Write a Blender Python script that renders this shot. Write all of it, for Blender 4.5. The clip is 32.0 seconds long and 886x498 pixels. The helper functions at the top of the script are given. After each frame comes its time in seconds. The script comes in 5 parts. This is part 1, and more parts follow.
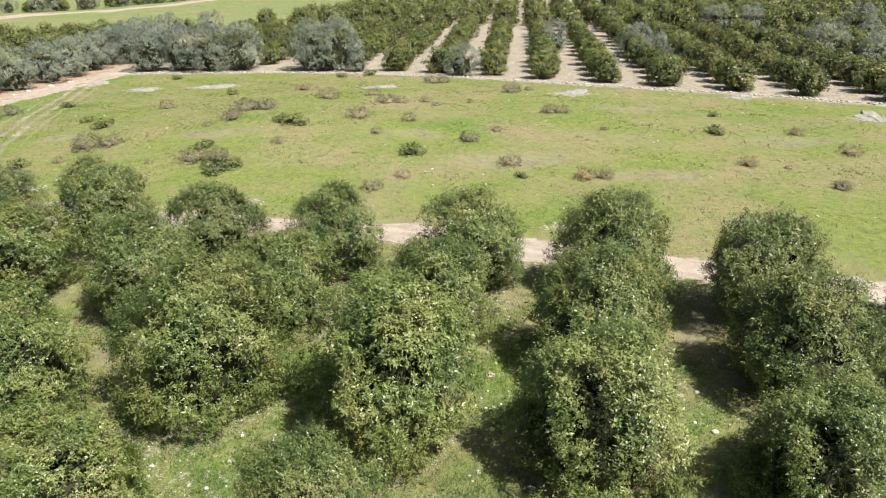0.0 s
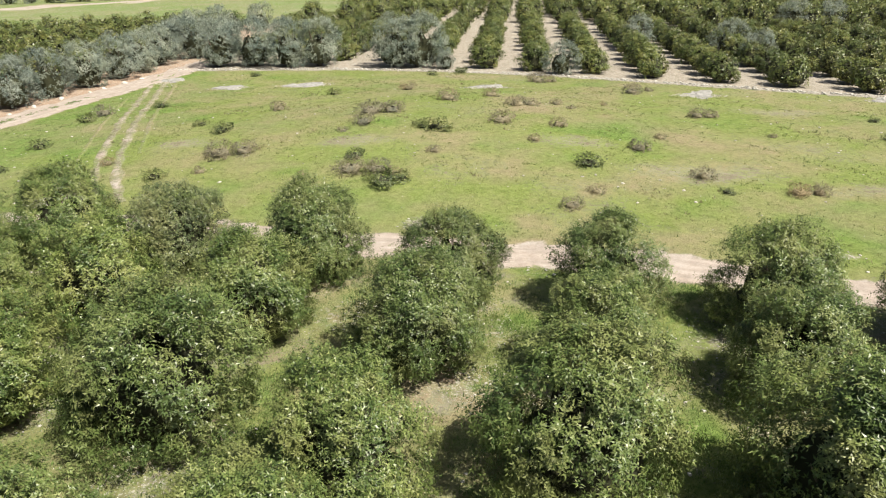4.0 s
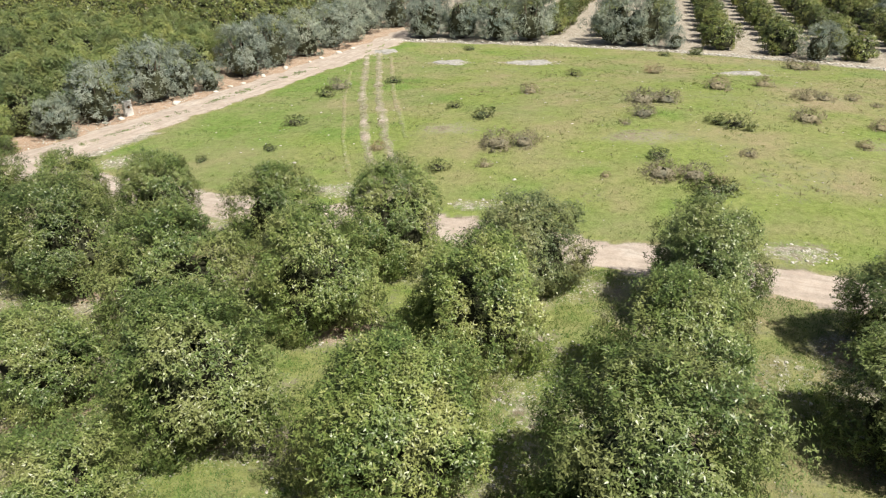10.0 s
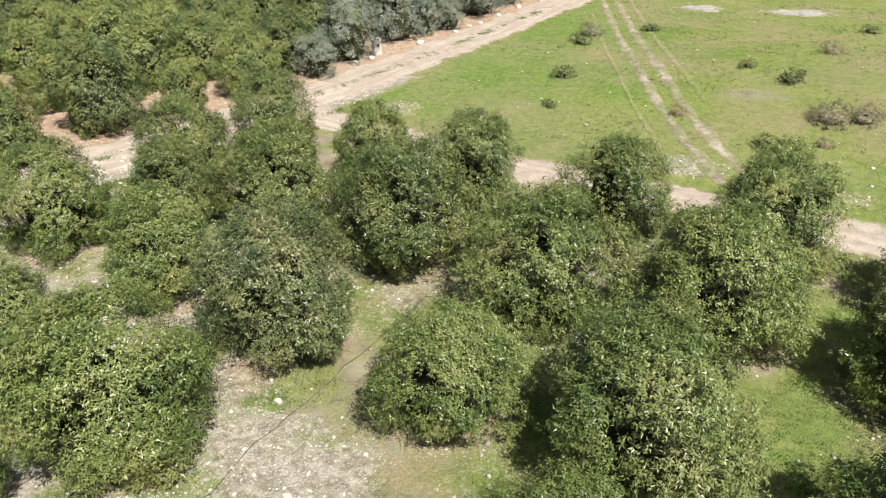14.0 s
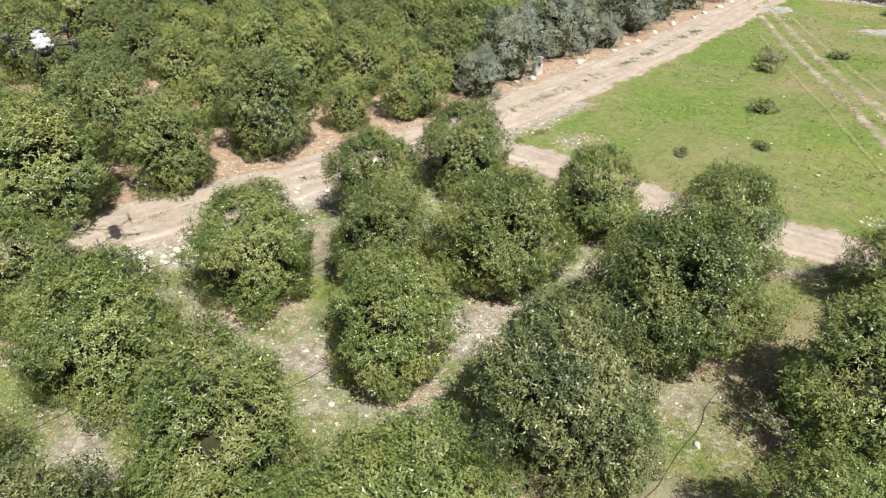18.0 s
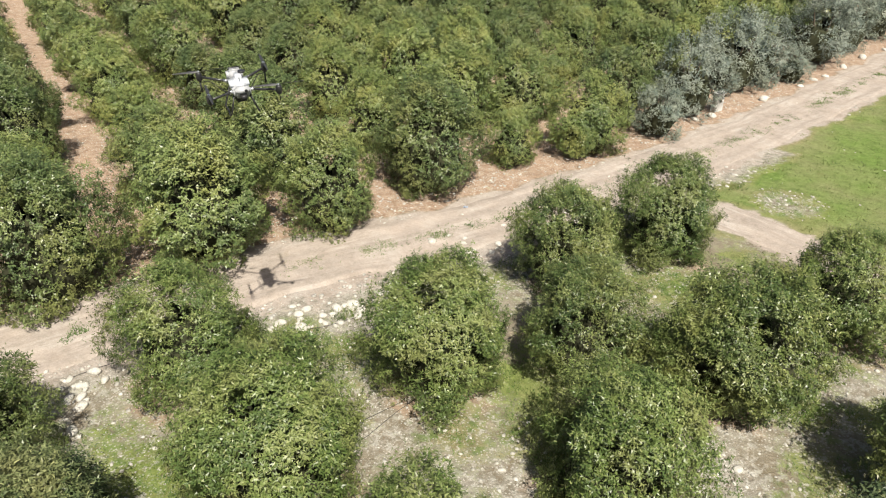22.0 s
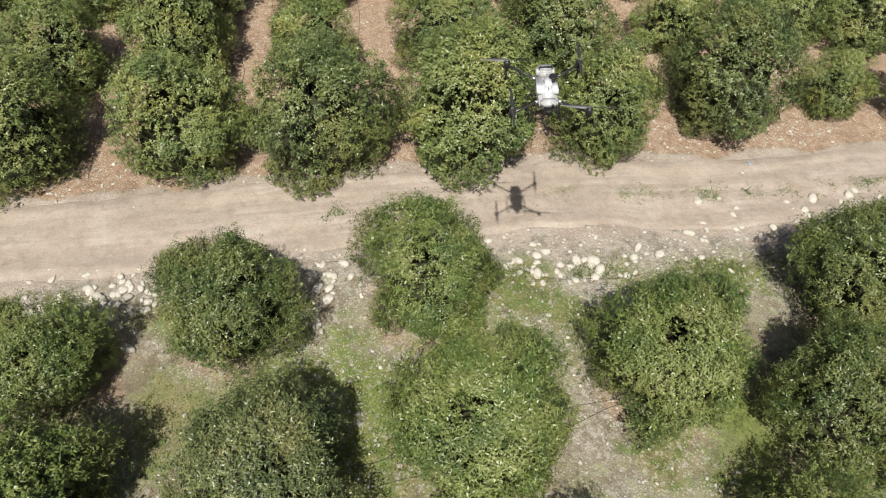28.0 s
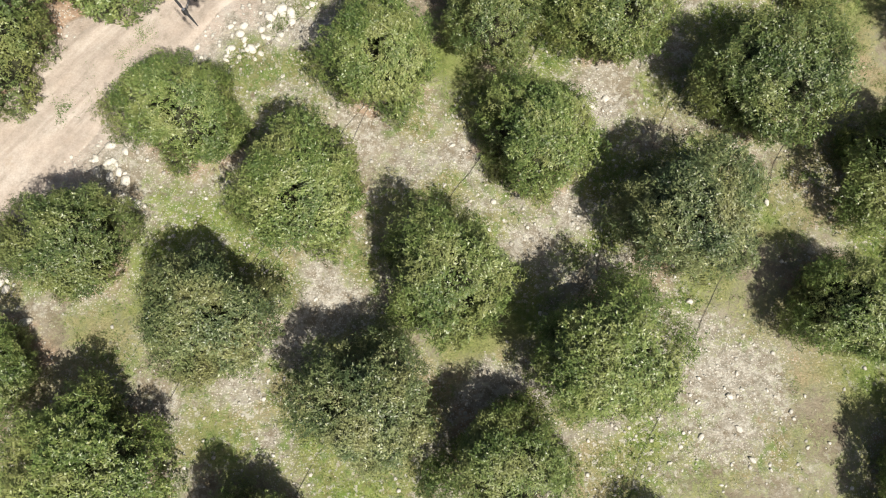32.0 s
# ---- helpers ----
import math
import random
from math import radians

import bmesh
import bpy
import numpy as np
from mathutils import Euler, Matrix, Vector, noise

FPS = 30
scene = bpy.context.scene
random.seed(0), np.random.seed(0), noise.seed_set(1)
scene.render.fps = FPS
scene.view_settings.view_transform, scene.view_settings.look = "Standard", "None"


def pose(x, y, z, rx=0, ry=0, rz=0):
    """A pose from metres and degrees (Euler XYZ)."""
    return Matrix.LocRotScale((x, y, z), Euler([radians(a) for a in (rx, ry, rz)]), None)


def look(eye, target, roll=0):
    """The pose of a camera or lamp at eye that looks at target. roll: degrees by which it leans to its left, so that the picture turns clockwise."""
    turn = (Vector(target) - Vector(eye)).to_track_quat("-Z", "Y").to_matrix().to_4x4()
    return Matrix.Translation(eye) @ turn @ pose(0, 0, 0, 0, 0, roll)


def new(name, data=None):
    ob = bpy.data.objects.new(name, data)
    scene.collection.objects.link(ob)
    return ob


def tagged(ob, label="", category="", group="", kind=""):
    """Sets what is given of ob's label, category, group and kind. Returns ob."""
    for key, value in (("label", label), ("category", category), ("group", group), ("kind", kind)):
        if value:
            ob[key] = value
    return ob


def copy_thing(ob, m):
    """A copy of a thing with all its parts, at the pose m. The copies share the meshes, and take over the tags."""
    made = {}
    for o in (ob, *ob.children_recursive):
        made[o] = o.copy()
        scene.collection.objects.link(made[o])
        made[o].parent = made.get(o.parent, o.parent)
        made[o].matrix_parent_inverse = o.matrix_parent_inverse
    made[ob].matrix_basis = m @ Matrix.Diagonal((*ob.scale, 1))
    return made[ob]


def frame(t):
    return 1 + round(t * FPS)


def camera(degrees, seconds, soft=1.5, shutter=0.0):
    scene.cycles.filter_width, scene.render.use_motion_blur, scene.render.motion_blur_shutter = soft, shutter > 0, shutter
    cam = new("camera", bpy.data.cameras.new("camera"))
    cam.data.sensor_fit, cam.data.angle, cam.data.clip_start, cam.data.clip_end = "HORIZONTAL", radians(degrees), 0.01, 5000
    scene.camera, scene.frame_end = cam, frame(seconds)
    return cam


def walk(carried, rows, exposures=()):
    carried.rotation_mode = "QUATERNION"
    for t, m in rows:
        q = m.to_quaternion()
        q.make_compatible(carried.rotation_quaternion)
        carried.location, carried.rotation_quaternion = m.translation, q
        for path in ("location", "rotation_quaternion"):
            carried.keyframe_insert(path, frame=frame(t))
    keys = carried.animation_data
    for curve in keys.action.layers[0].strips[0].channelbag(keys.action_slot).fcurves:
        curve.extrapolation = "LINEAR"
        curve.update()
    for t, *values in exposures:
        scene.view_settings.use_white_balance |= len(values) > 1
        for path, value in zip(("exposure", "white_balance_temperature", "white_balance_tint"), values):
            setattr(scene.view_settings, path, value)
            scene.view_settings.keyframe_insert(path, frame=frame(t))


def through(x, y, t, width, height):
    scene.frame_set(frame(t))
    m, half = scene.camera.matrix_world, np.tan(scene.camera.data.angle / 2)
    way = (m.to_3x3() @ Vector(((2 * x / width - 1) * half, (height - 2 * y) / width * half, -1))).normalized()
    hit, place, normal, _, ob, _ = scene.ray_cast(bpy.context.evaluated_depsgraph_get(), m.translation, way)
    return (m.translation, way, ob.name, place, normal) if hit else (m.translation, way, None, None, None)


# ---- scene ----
cam = camera(64.7, 32.0, soft=1.1)
METRES, EYE, TILT, LEAN, TURN = 58.0, 14.0, -26.5, 0.0, 0.0
ROWS = [
    (0.0, 0.0, 0.0, 0.0, 0.0, 0.0, -0.0),
    (0.5, -0.0242, 0.0071, 0.0021, -0.02, -0.08, 0.13),
    (1.0, -0.0493, 0.016, 0.0034, -0.04, -0.13, 0.29),
    (1.5, -0.0754, 0.0256, 0.0055, -0.09, -0.2, 0.33),
    (2.0, -0.1001, 0.0353, 0.008, -0.17, -0.26, 0.21),
    (2.5, -0.1229, 0.0442, 0.0124, -0.23, -0.33, 0.12),
    (3.0, -0.1438, 0.0532, 0.0172, -0.3, -0.37, 0.0),
    (3.5, -0.1632, 0.0623, 0.0223, -0.37, -0.44, -0.16),
    (5.5, -0.2246, 0.0914, 0.0383, 0.38, -1.16, -0.76),
    (6.0, -0.2385, 0.0968, 0.041, 1.04, -1.37, -1.09),
    (6.5, -0.2522, 0.1016, 0.0433, 1.67, -1.59, -1.43),
    (7.0, -0.2654, 0.1067, 0.0453, 2.35, -1.81, -1.81),
    (7.5, -0.2791, 0.1111, 0.0466, 3.18, -2.06, -2.14),
    (8.0, -0.2933, 0.1156, 0.0476, 4.03, -2.3, -2.53),
    (8.5, -0.3078, 0.1197, 0.049, 4.99, -2.58, -2.92),
    (9.0, -0.3221, 0.1244, 0.0508, 6.22, -2.87, -3.38),
    (9.5, -0.3376, 0.1288, 0.053, 7.56, -3.18, -3.82),
    (10.0, -0.3544, 0.134, 0.0553, 8.86, -3.47, -4.32),
    (10.5, -0.3724, 0.139, 0.0569, 10.17, -3.77, -4.87),
    (11.0, -0.3911, 0.1439, 0.058, 11.71, -4.17, -5.54),
    (11.5, -0.4103, 0.1479, 0.0595, 13.3, -4.66, -6.18),
    (12.0, -0.4293, 0.1515, 0.0607, 14.82, -6.05, -6.75),
    (12.5, -0.4496, 0.1549, 0.0617, 16.31, -7.57, -7.36),
    (13.0, -0.4702, 0.1574, 0.0629, 17.54, -8.94, -7.9),
    (13.5, -0.491, 0.1595, 0.0642, 18.47, -9.68, -8.25),
    (14.0, -0.5125, 0.161, 0.0655, 19.27, -9.85, -8.55),
    (14.5, -0.5329, 0.163, 0.0667, 20.08, -10.01, -9.02),
    (15.0, -0.5512, 0.1652, 0.0681, 20.8, -10.14, -9.43),
    (15.5, -0.5688, 0.1679, 0.0694, 21.45, -10.3, -9.81),
    (17.5, -0.6304, 0.1831, 0.0733, 23.27, -10.64, -10.88),
    (18.0, -0.6434, 0.1872, 0.075, 23.99, -10.8, -11.17),
    (18.5, -0.6564, 0.1915, 0.0765, 24.65, -10.91, -11.49),
    (19.0, -0.6688, 0.196, 0.0778, 25.29, -11.04, -11.76),
    (19.5, -0.6811, 0.2002, 0.0792, 26.18, -11.23, -12.2),
    (20.0, -0.693, 0.2042, 0.0812, 27.24, -11.46, -12.73),
    (20.5, -0.7047, 0.2086, 0.0829, 28.29, -11.69, -13.27),
    (21.0, -0.7156, 0.2129, 0.0848, 29.28, -11.95, -13.7),
    (21.5, -0.7264, 0.2172, 0.0863, 30.37, -12.23, -14.19),
    (22.0, -0.7372, 0.2217, 0.0872, 31.59, -12.55, -14.74),
    (22.5, -0.7475, 0.2265, 0.0886, 33.66, -13.13, -15.61),
    (23.0, -0.7576, 0.231, 0.0904, 36.0, -13.81, -16.56),
    (23.5, -0.7667, 0.2352, 0.0938, 37.88, -14.37, -17.32),
    (24.0, -0.7754, 0.2394, 0.0977, 39.85, -15.11, -18.05),
    (24.5, -0.783, 0.2429, 0.1015, 41.98, -16.23, -18.79),
    (25.0, -0.7897, 0.246, 0.1046, 44.69, -17.9, -19.7),
    (25.5, -0.7941, 0.2477, 0.1074, 47.54, -20.02, -20.56),
    (27.5, -0.7973, 0.2362, 0.1344, 55.46, -33.28, -22.16),
    (28.0, -0.7983, 0.2307, 0.146, 55.43, -37.23, -22.11),
    (28.5, -0.7994, 0.2253, 0.1573, 55.39, -41.14, -22.15),
    (29.0, -0.8002, 0.2202, 0.1687, 55.38, -44.98, -22.14),
    (29.5, -0.8012, 0.2145, 0.1809, 55.38, -48.94, -22.18),
    (30.0, -0.8023, 0.2089, 0.1942, 53.57, -52.31, -21.79),
    (30.5, -0.8028, 0.2036, 0.2068, 44.95, -53.34, -19.74),
    (31.0, -0.8032, 0.1978, 0.2193, 35.56, -54.12, -17.08),
    (31.5, -0.8035, 0.1919, 0.2323, 25.16, -54.49, -13.64),
    (32.0, -0.8036, 0.1856, 0.2472, 14.54, -55.4, -9.59),
]
walk(cam, [(t, pose(0, 0, EYE, TILT, LEAN, TURN) @ pose(METRES * x, METRES * y, METRES * z, 90 + pitch, roll, yaw)) for t, x, y, z, yaw, pitch, roll in ROWS],
     exposures=[(0.0, 0.63), (8.0, 0.58), (12.0, 0.54), (15.0, 0.61), (18.0, 0.54), (24.0, 0.42), (27.5, 0.18), (30.0, 0.16), (32.0, 0.53)])

# ---- world and sun ----
SHADOW = Vector((-0.80, 0.60, 0)).normalized()
SUN_UP = 59.0
world = bpy.data.worlds.new("sky")
scene.world = world
world.use_nodes = True
wn = world.node_tree
wn.nodes.clear()
sky = wn.nodes.new("ShaderNodeTexSky")
sky.sky_type = 'NISHITA'
sky.sun_disc = False
sky.sun_elevation = radians(SUN_UP)
sky.sun_rotation = math.atan2(-SHADOW.x, -SHADOW.y)
sky.dust_density = 4.5
sky.altitude = 200
wb = wn.nodes.new("ShaderNodeBackground")
wb.inputs["Strength"].default_value = 0.05
wo = wn.nodes.new("ShaderNodeOutputWorld")
wn.links.new(sky.outputs["Color"], wb.inputs["Color"])
wn.links.new(wb.outputs["Background"], wo.inputs["Surface"])
sun_data = bpy.data.lights.new("sun", 'SUN')
sun_data.energy = 5.0
sun_data.angle = radians(0.6)
sun_data.color = (1.0, 0.94, 0.815)
sun = new("sun", sun_data)
sun.matrix_world = look(tuple(-SHADOW * 100 * math.cos(radians(SUN_UP)) + Vector((0, 0, 100 * math.sin(radians(SUN_UP))))), (0, 0, 0))


# ---- terrain and plan ----
def smooth(a, b, v):
    u = np.clip((np.asarray(v, dtype=float) - a) / (b - a), 0, 1)
    return u * u * (3 - 2 * u)


def land(x, y):
    """The height of the land: a gentle fall to the north with a low rise in the meadow."""
    x, y = np.asarray(x, dtype=float), np.asarray(y, dtype=float)
    z = LAND[0] + LAND[1] * np.clip(x, -130, 130) + LAND[2] * np.clip(y, -60, 330)
    z = z + LAND[3] * np.exp(-(((x + 13) / 22.0) ** 2 + ((y - 52) / 17.0) ** 2))
    return z


LAND = (1.626, 0.0239, -0.0653, 1.63)


def wob(x, y, s, seed=0.0):
    """Cheap smooth waves between -1 and 1, for uneven borders and patches."""
    x, y = np.asarray(x, dtype=float) / s + seed * 3.7, np.asarray(y, dtype=float) / s - seed * 1.9
    return (np.sin(x * 1.7 + 1.3 * np.sin(y * 1.1 + seed)) + np.sin(y * 2.1 - 1.7 * np.sin(x * 0.9 + 2 * seed)) + np.sin((x + y) * 3.1 + seed) * 0.6 + np.sin((x - 1.3 * y) * 5.3 + 2.0) * 0.4) / 3.0


LEFT_ROAD = [(-92, -45), (-74, -10), (-64.3, 11.3), (-60.9, 20.0), (-57.5, 27.6), (-54.2, 33.9), (-49.4, 45.7), (-45.9, 58), (-43.0, 70), (-41.0, 79.5), (-39.6, 87), (-39.0, 91)]
FRONT_ROAD = [(-52.0, 40.5), (-46.4, 39.4), (-40.5, 37.4), (-34.7, 36.2), (-26, 35.0), (-18.3, 33.0), (-10.6, 31.5), (-2.3, 30.0), (3.9, 27.9), (10.4, 25.6), (15.8, 23.7), (45, 13)]
FAR_EDGE = [(-41, 85.5), (-20, 83.5), (-5.3, 79.2), (3, 75.5), (12.3, 70.6), (26.6, 63.6), (36.4, 57.7), (60, 43)]
FIELD_TRACK = [(-150, 172), (-118.5, 192.3), (-105.7, 202.4), (-93.5, 214.5), (-86, 232), (-80, 256)]
TRACK = [(-40.9, 83), (-39.2, 75.5), (-37.4, 68.5), (-34.7, 58), (-32.6, 51), (-31.1, 46), (-29.2, 41), (-27.6, 37.6)]


def along(line, step):
    """Points at even steps on a smooth line through the given ones, with their directions."""
    pts = [Vector((*p, 0)) for p in line]
    out = []
    for k in range(len(pts) - 1):
        p0, p1, p2, p3 = pts[max(k - 1, 0)], pts[k], pts[k + 1], pts[min(k + 2, len(pts) - 1)]
        n = max(2, int((p2 - p1).length / step))
        for q in range(n):
            u = q / n
            out.append(0.5 * (2 * p1 + (p2 - p0) * u + (2 * p0 - 5 * p1 + 4 * p2 - p3) * u * u + (3 * p1 - p0 - 3 * p2 + p3) * u ** 3))
    out.append(pts[-1])
    return np.array([(p.x, p.y) for p in out])


def dist_to(line, x, y):
    pts = along(line, 3.0)
    best = np.full(np.shape(x), 1e9)
    for (ax, ay), (bx, by) in zip(pts[:-1], pts[1:]):
        dx, dy = bx - ax, by - ay
        u = np.clip(((x - ax) * dx + (y - ay) * dy) / (dx * dx + dy * dy + 1e-9), 0, 1)
        best = np.minimum(best, np.hypot(x - ax - u * dx, y - ay - u * dy))
    return best


def left_x(y):
    p = np.array(LEFT_ROAD)
    return np.interp(y, p[:, 1], p[:, 0])


def front_y(x):
    p = np.array(FRONT_ROAD)
    return np.interp(x, p[:, 0], p[:, 1])


def orchard_end(x):
    """Where the distant orchard stops and the open green field begins."""
    return np.interp(x, [-140, -79, -64, -50, -42, -36, -29, -24, -12, 0], [112, 125, 131, 132, 136, 144, 155, 167, 205, 230])


def far_y(x):
    p = np.array(FAR_EDGE)
    return np.interp(x, p[:, 0], p[:, 1])


# the near orchard, row by row from the front road towards the camera
ROWS_NEAR = [
    [(-48.1, 35.5, 2.1), (-42.1, 33.9, 1.9), (-37.5, 33.5, 2.05), (-31.9, 32.9, 2.1), (-26.6, 32.0, 2.4), (-21.3, 30.5, 2.3), (-15.4, 29.3, 2.3), (-10.0, 27.4, 2.15), (-4.4, 26.3, 2.15), (1.0, 24.9, 2.3), (6.5, 23.5, 2.35), (11.2, 21.5, 2.3), (17.0, 19.8, 2.1)],
    [(-50.0, 31.4, 2.1), (-43.9, 29.3, 2.3), (-38.2, 28.3, 2.55), (-33.1, 26.7, 2.55), (-28.2, 27.3, 2.4), (-22.6, 26.0, 2.45), (-16.8, 24.7, 2.3), (-11.2, 22.9, 2.3), (-5.6, 21.9, 2.1), (-0.2, 20.8, 2.05), (4.9, 18.5, 2.5), (10.6, 16.9, 2.3), (15.8, 15.4, 2.2)],
    [(-50.7, 25.2, 2.2), (-45.1, 24.0, 2.15), (-39.8, 22.9, 2.45), (-34.2, 21.5, 1.95), (-29.5, 21.6, 2.55), (-23.7, 20.1, 2.6), (-18.0, 19.6, 2.7), (-12.7, 17.1, 2.25), (-7.0, 17.1, 2.65), (-1.4, 15.5, 2.75), (3.9, 13.6, 2.45), (8.7, 12.1, 2.0), (14.2, 10.5, 2.1), (-47.6, 27.9, 2.0)],
    [(-56.2, 21.2, 2.05), (-51.6, 20.1, 2.35), (-46.5, 18.8, 2.25), (-41.2, 18.0, 2.45), (-30.6, 17.2, 2.0), (-25.2, 15.2, 2.2), (-19.6, 14.3, 2.2), (-14.2, 13.7, 2.1), (-8.8, 11.8, 2.0), (-2.8, 10.7, 1.9), (2.4, 8.4, 2.1), (7.2, 7.0, 2.1)],
    [(-57.6, 16.3, 2.05), (-52.8, 15.4, 2.2), (-47.7, 14.5, 2.25), (-43.2, 13.8, 2.15), (-37.2, 11.8, 2.1), (-32, 11.6, 2.1), (-26.6, 10.2, 2.1), (-21, 9.3, 2.1), (-15.3, 7.9, 2.1)],
    [(-58.6, 11.7, 1.8), (-54.5, 10.5, 2.4), (-49.2, 9.4, 2.1), (-44, 8.6, 2.1), (-38.8, 7.2, 2.1), (-60.2, 6.4, 2.1), (-55.4, 5.4, 2.1)],
]

# pale rubble patches of the meadow and the orchard: x, y, half length, half width
RUBBLE = [(-31, 72.5, 2.4, 1.3), (-23.5, 72.6, 3.0, 1.4), (-6.2, 68, 2.6, 1.2), (11.8, 64.3, 2.6, 1.2), (26.5, 61.7, 1.8, 0.9), (33, 52.5, 2.6, 1.3), (-39, 78, 1.6, 2.2),
          (-10.9, 34.2, 1.6, 1.0), (14.6, 30.9, 1.0, 0.6), (-36.7, 17.2, 2.6, 2.2), (-30.5, 38.6, 2.8, 1.2), (-45, 42.0, 1.6, 1.4), (-24, 37.3, 1.5, 0.7), (-43, 26, 1.3, 0.8), (6, 30.5, 1.6, 0.6)]

# bare pale clearings between the orchard trees
CLEARINGS = [(-37.6, 19.0, 3.0, 1.9), (-43.6, 15.9, 1.9, 1.5), (-43.4, 26.3, 1.6, 1.0), (-48.6, 22.2, 1.3, 1.2)]


def zones(x, y):
    """Shares of dirt road, lush grass, red soil and pale stony ground at places of the plan."""
    x, y = np.asarray(x, dtype=float), np.asarray(y, dtype=float)
    edge = 0.35 * wob(x, y, 1.3, 2.0) + 0.25 * wob(x, y, 0.5, 5.0)
    dl, df, dfar, dt = dist_to(LEFT_ROAD, x, y), dist_to(FRONT_ROAD, x, y), dist_to(FAR_EDGE, x, y), dist_to(FIELD_TRACK, x, y)
    road = np.maximum(1 - smooth(1.5, 2.3, dl + edge), 1 - smooth(0.85, 1.45, df + edge))
    left = smooth(-0.6, 0.6, left_x(y) - 1.2 - x + edge)
    north = smooth(-0.6, 0.8, y - far_y(x) + edge)
    front = smooth(-0.6, 0.6, front_y(x) - 1.2 - y + edge) * (1 - left)
    meadow = np.clip(1 - left - north - front, 0, 1)
    field = smooth(2, 7, y - orchard_end(x) + 4 * edge)
    east = smooth(-46, -24, x)
    red = np.clip(left + north * 0.42, 0, 1)
    grass = meadow * (0.82 + 0.2 * wob(x, y, 6.0, 1.0) + 0.12 * wob(x, y, 2.3, 8.0) + 0.24 * smooth(20, 44, -x)) + front * np.clip(0.56 + 0.30 * east + (0.62 - 0.12 * east) * wob(x, y, 2.2, 4.0) + 0.5 * wob(x, y, 0.9, 3.0), 0, 1.0)
    stony = front * np.clip(0.52 - 0.32 * east + 0.55 * wob(x, y, 3.0, 7.0), 0, 1) + meadow * 0.12 + north * 0.55
    verge = (1 - smooth(2.2, 3.6, dl + edge)) * (1 - left) * (y < 48)
    stony = np.maximum(stony, verge)
    road = np.maximum(road, verge * (0.44 + 0.22 * wob(x, y, 0.9, 6.0)))
    grass = grass * (1 - 0.8 * verge)
    rim = 1 - smooth(0.5, 1.0, dfar + 0.6 * edge)
    stony = np.maximum(stony, rim)
    grass = grass * (1 - rim)
    for rx, ry, a, b in RUBBLE:
        m = 1 - smooth(0.55, 1.1, np.hypot((x - rx) / a, (y - ry) / b) + 0.35 * edge)
        stony = np.maximum(stony, 0.66 * m)
        grass = grass * (1 - 0.6 * m)
    for rx, ry, a, b in CLEARINGS:
        m = 1 - smooth(0.4, 1.15, np.hypot((x - rx) / a, (y - ry) / b) + 0.5 * edge)
        stony = np.maximum(stony, 0.85 * m)
        grass = grass * (1 - 0.72 * m)
    for rx, ry, a, b in [(4, 41, 5.5, 2.2), (12, 38.3, 5, 1.6), (-2, 46.5, 3.5, 1.8), (24, 46, 5, 2), (16, 57, 5, 1.6), (-27, 48, 2.5, 1.5), (-16, 46.5, 3, 1.4)]:
        grass = grass * (1 - 0.5 * (1 - smooth(0.3, 1.2, np.hypot((x - rx) / a, (y - ry) / b) + 0.6 * edge)))
    bare = np.zeros(np.shape(x))
    for row in ROWS_NEAR:
        for tx, ty, _ in row:
            bare = np.maximum(bare, 1 - smooth(1.3, 2.7, np.hypot(x - tx, y - ty) + 1.6 * edge))
    red = np.maximum(red * (1 - field), 0.62 * bare * (1 - left))
    grass = grass * (1 - 0.4 * bare)
    grass = np.maximum(grass * (1 - road), field)
    lane = 1 - smooth(1.6, 2.6, dt)
    road, grass = np.maximum(road, lane), grass * (1 - lane)
    return np.clip(np.stack([road, grass, red * (1 - road), stony], axis=-1), 0, 1)


# ---- materials ----
def material(name):
    m = bpy.data.materials.new(name)
    m.use_nodes = True
    nt = m.node_tree
    return m, nt, nt.nodes["Principled BSDF"]


def node(nt, kind, **settings):
    n = nt.nodes.new(kind)
    for key, value in settings.items():
        n.inputs[key].default_value = value
    return n


def ramp(nt, source, stops):
    r = nt.nodes.new("ShaderNodeValToRGB")
    while len(r.color_ramp.elements) < len(stops):
        r.color_ramp.elements.new(0.5)
    for e, (p, c) in zip(r.color_ramp.elements, stops):
        e.position, e.color = p, (*c, 1)
    nt.links.new(source, r.inputs["Fac"])
    return r.outputs["Color"]


def blend(nt, fac, a, b, how='MIX'):
    m = nt.nodes.new("ShaderNodeMix")
    m.data_type, m.blend_type = 'RGBA', how
    for socket, value in ((m.inputs[0], fac), (m.inputs[6], a), (m.inputs[7], b)):
        if isinstance(value, (int, float)):
            socket.default_value = value
        elif isinstance(value, tuple):
            socket.default_value = (*value, 1)
        else:
            nt.links.new(value, socket)
    return m.outputs[2]


def calc(nt, how, a, b=0.0):
    m = nt.nodes.new("ShaderNodeMath")
    m.operation = how
    for socket, value in zip(m.inputs, (a, b)):
        if isinstance(value, (int, float)):
            socket.default_value = value
        else:
            nt.links.new(value, socket)
    return m.outputs[0]


def bump(nt, bsdf, height, strength, distance):
    b = node(nt, "ShaderNodeBump", Strength=strength, Distance=distance)
    nt.links.new(height, b.inputs["Height"])
    nt.links.new(b.outputs["Normal"], bsdf.inputs["Normal"])


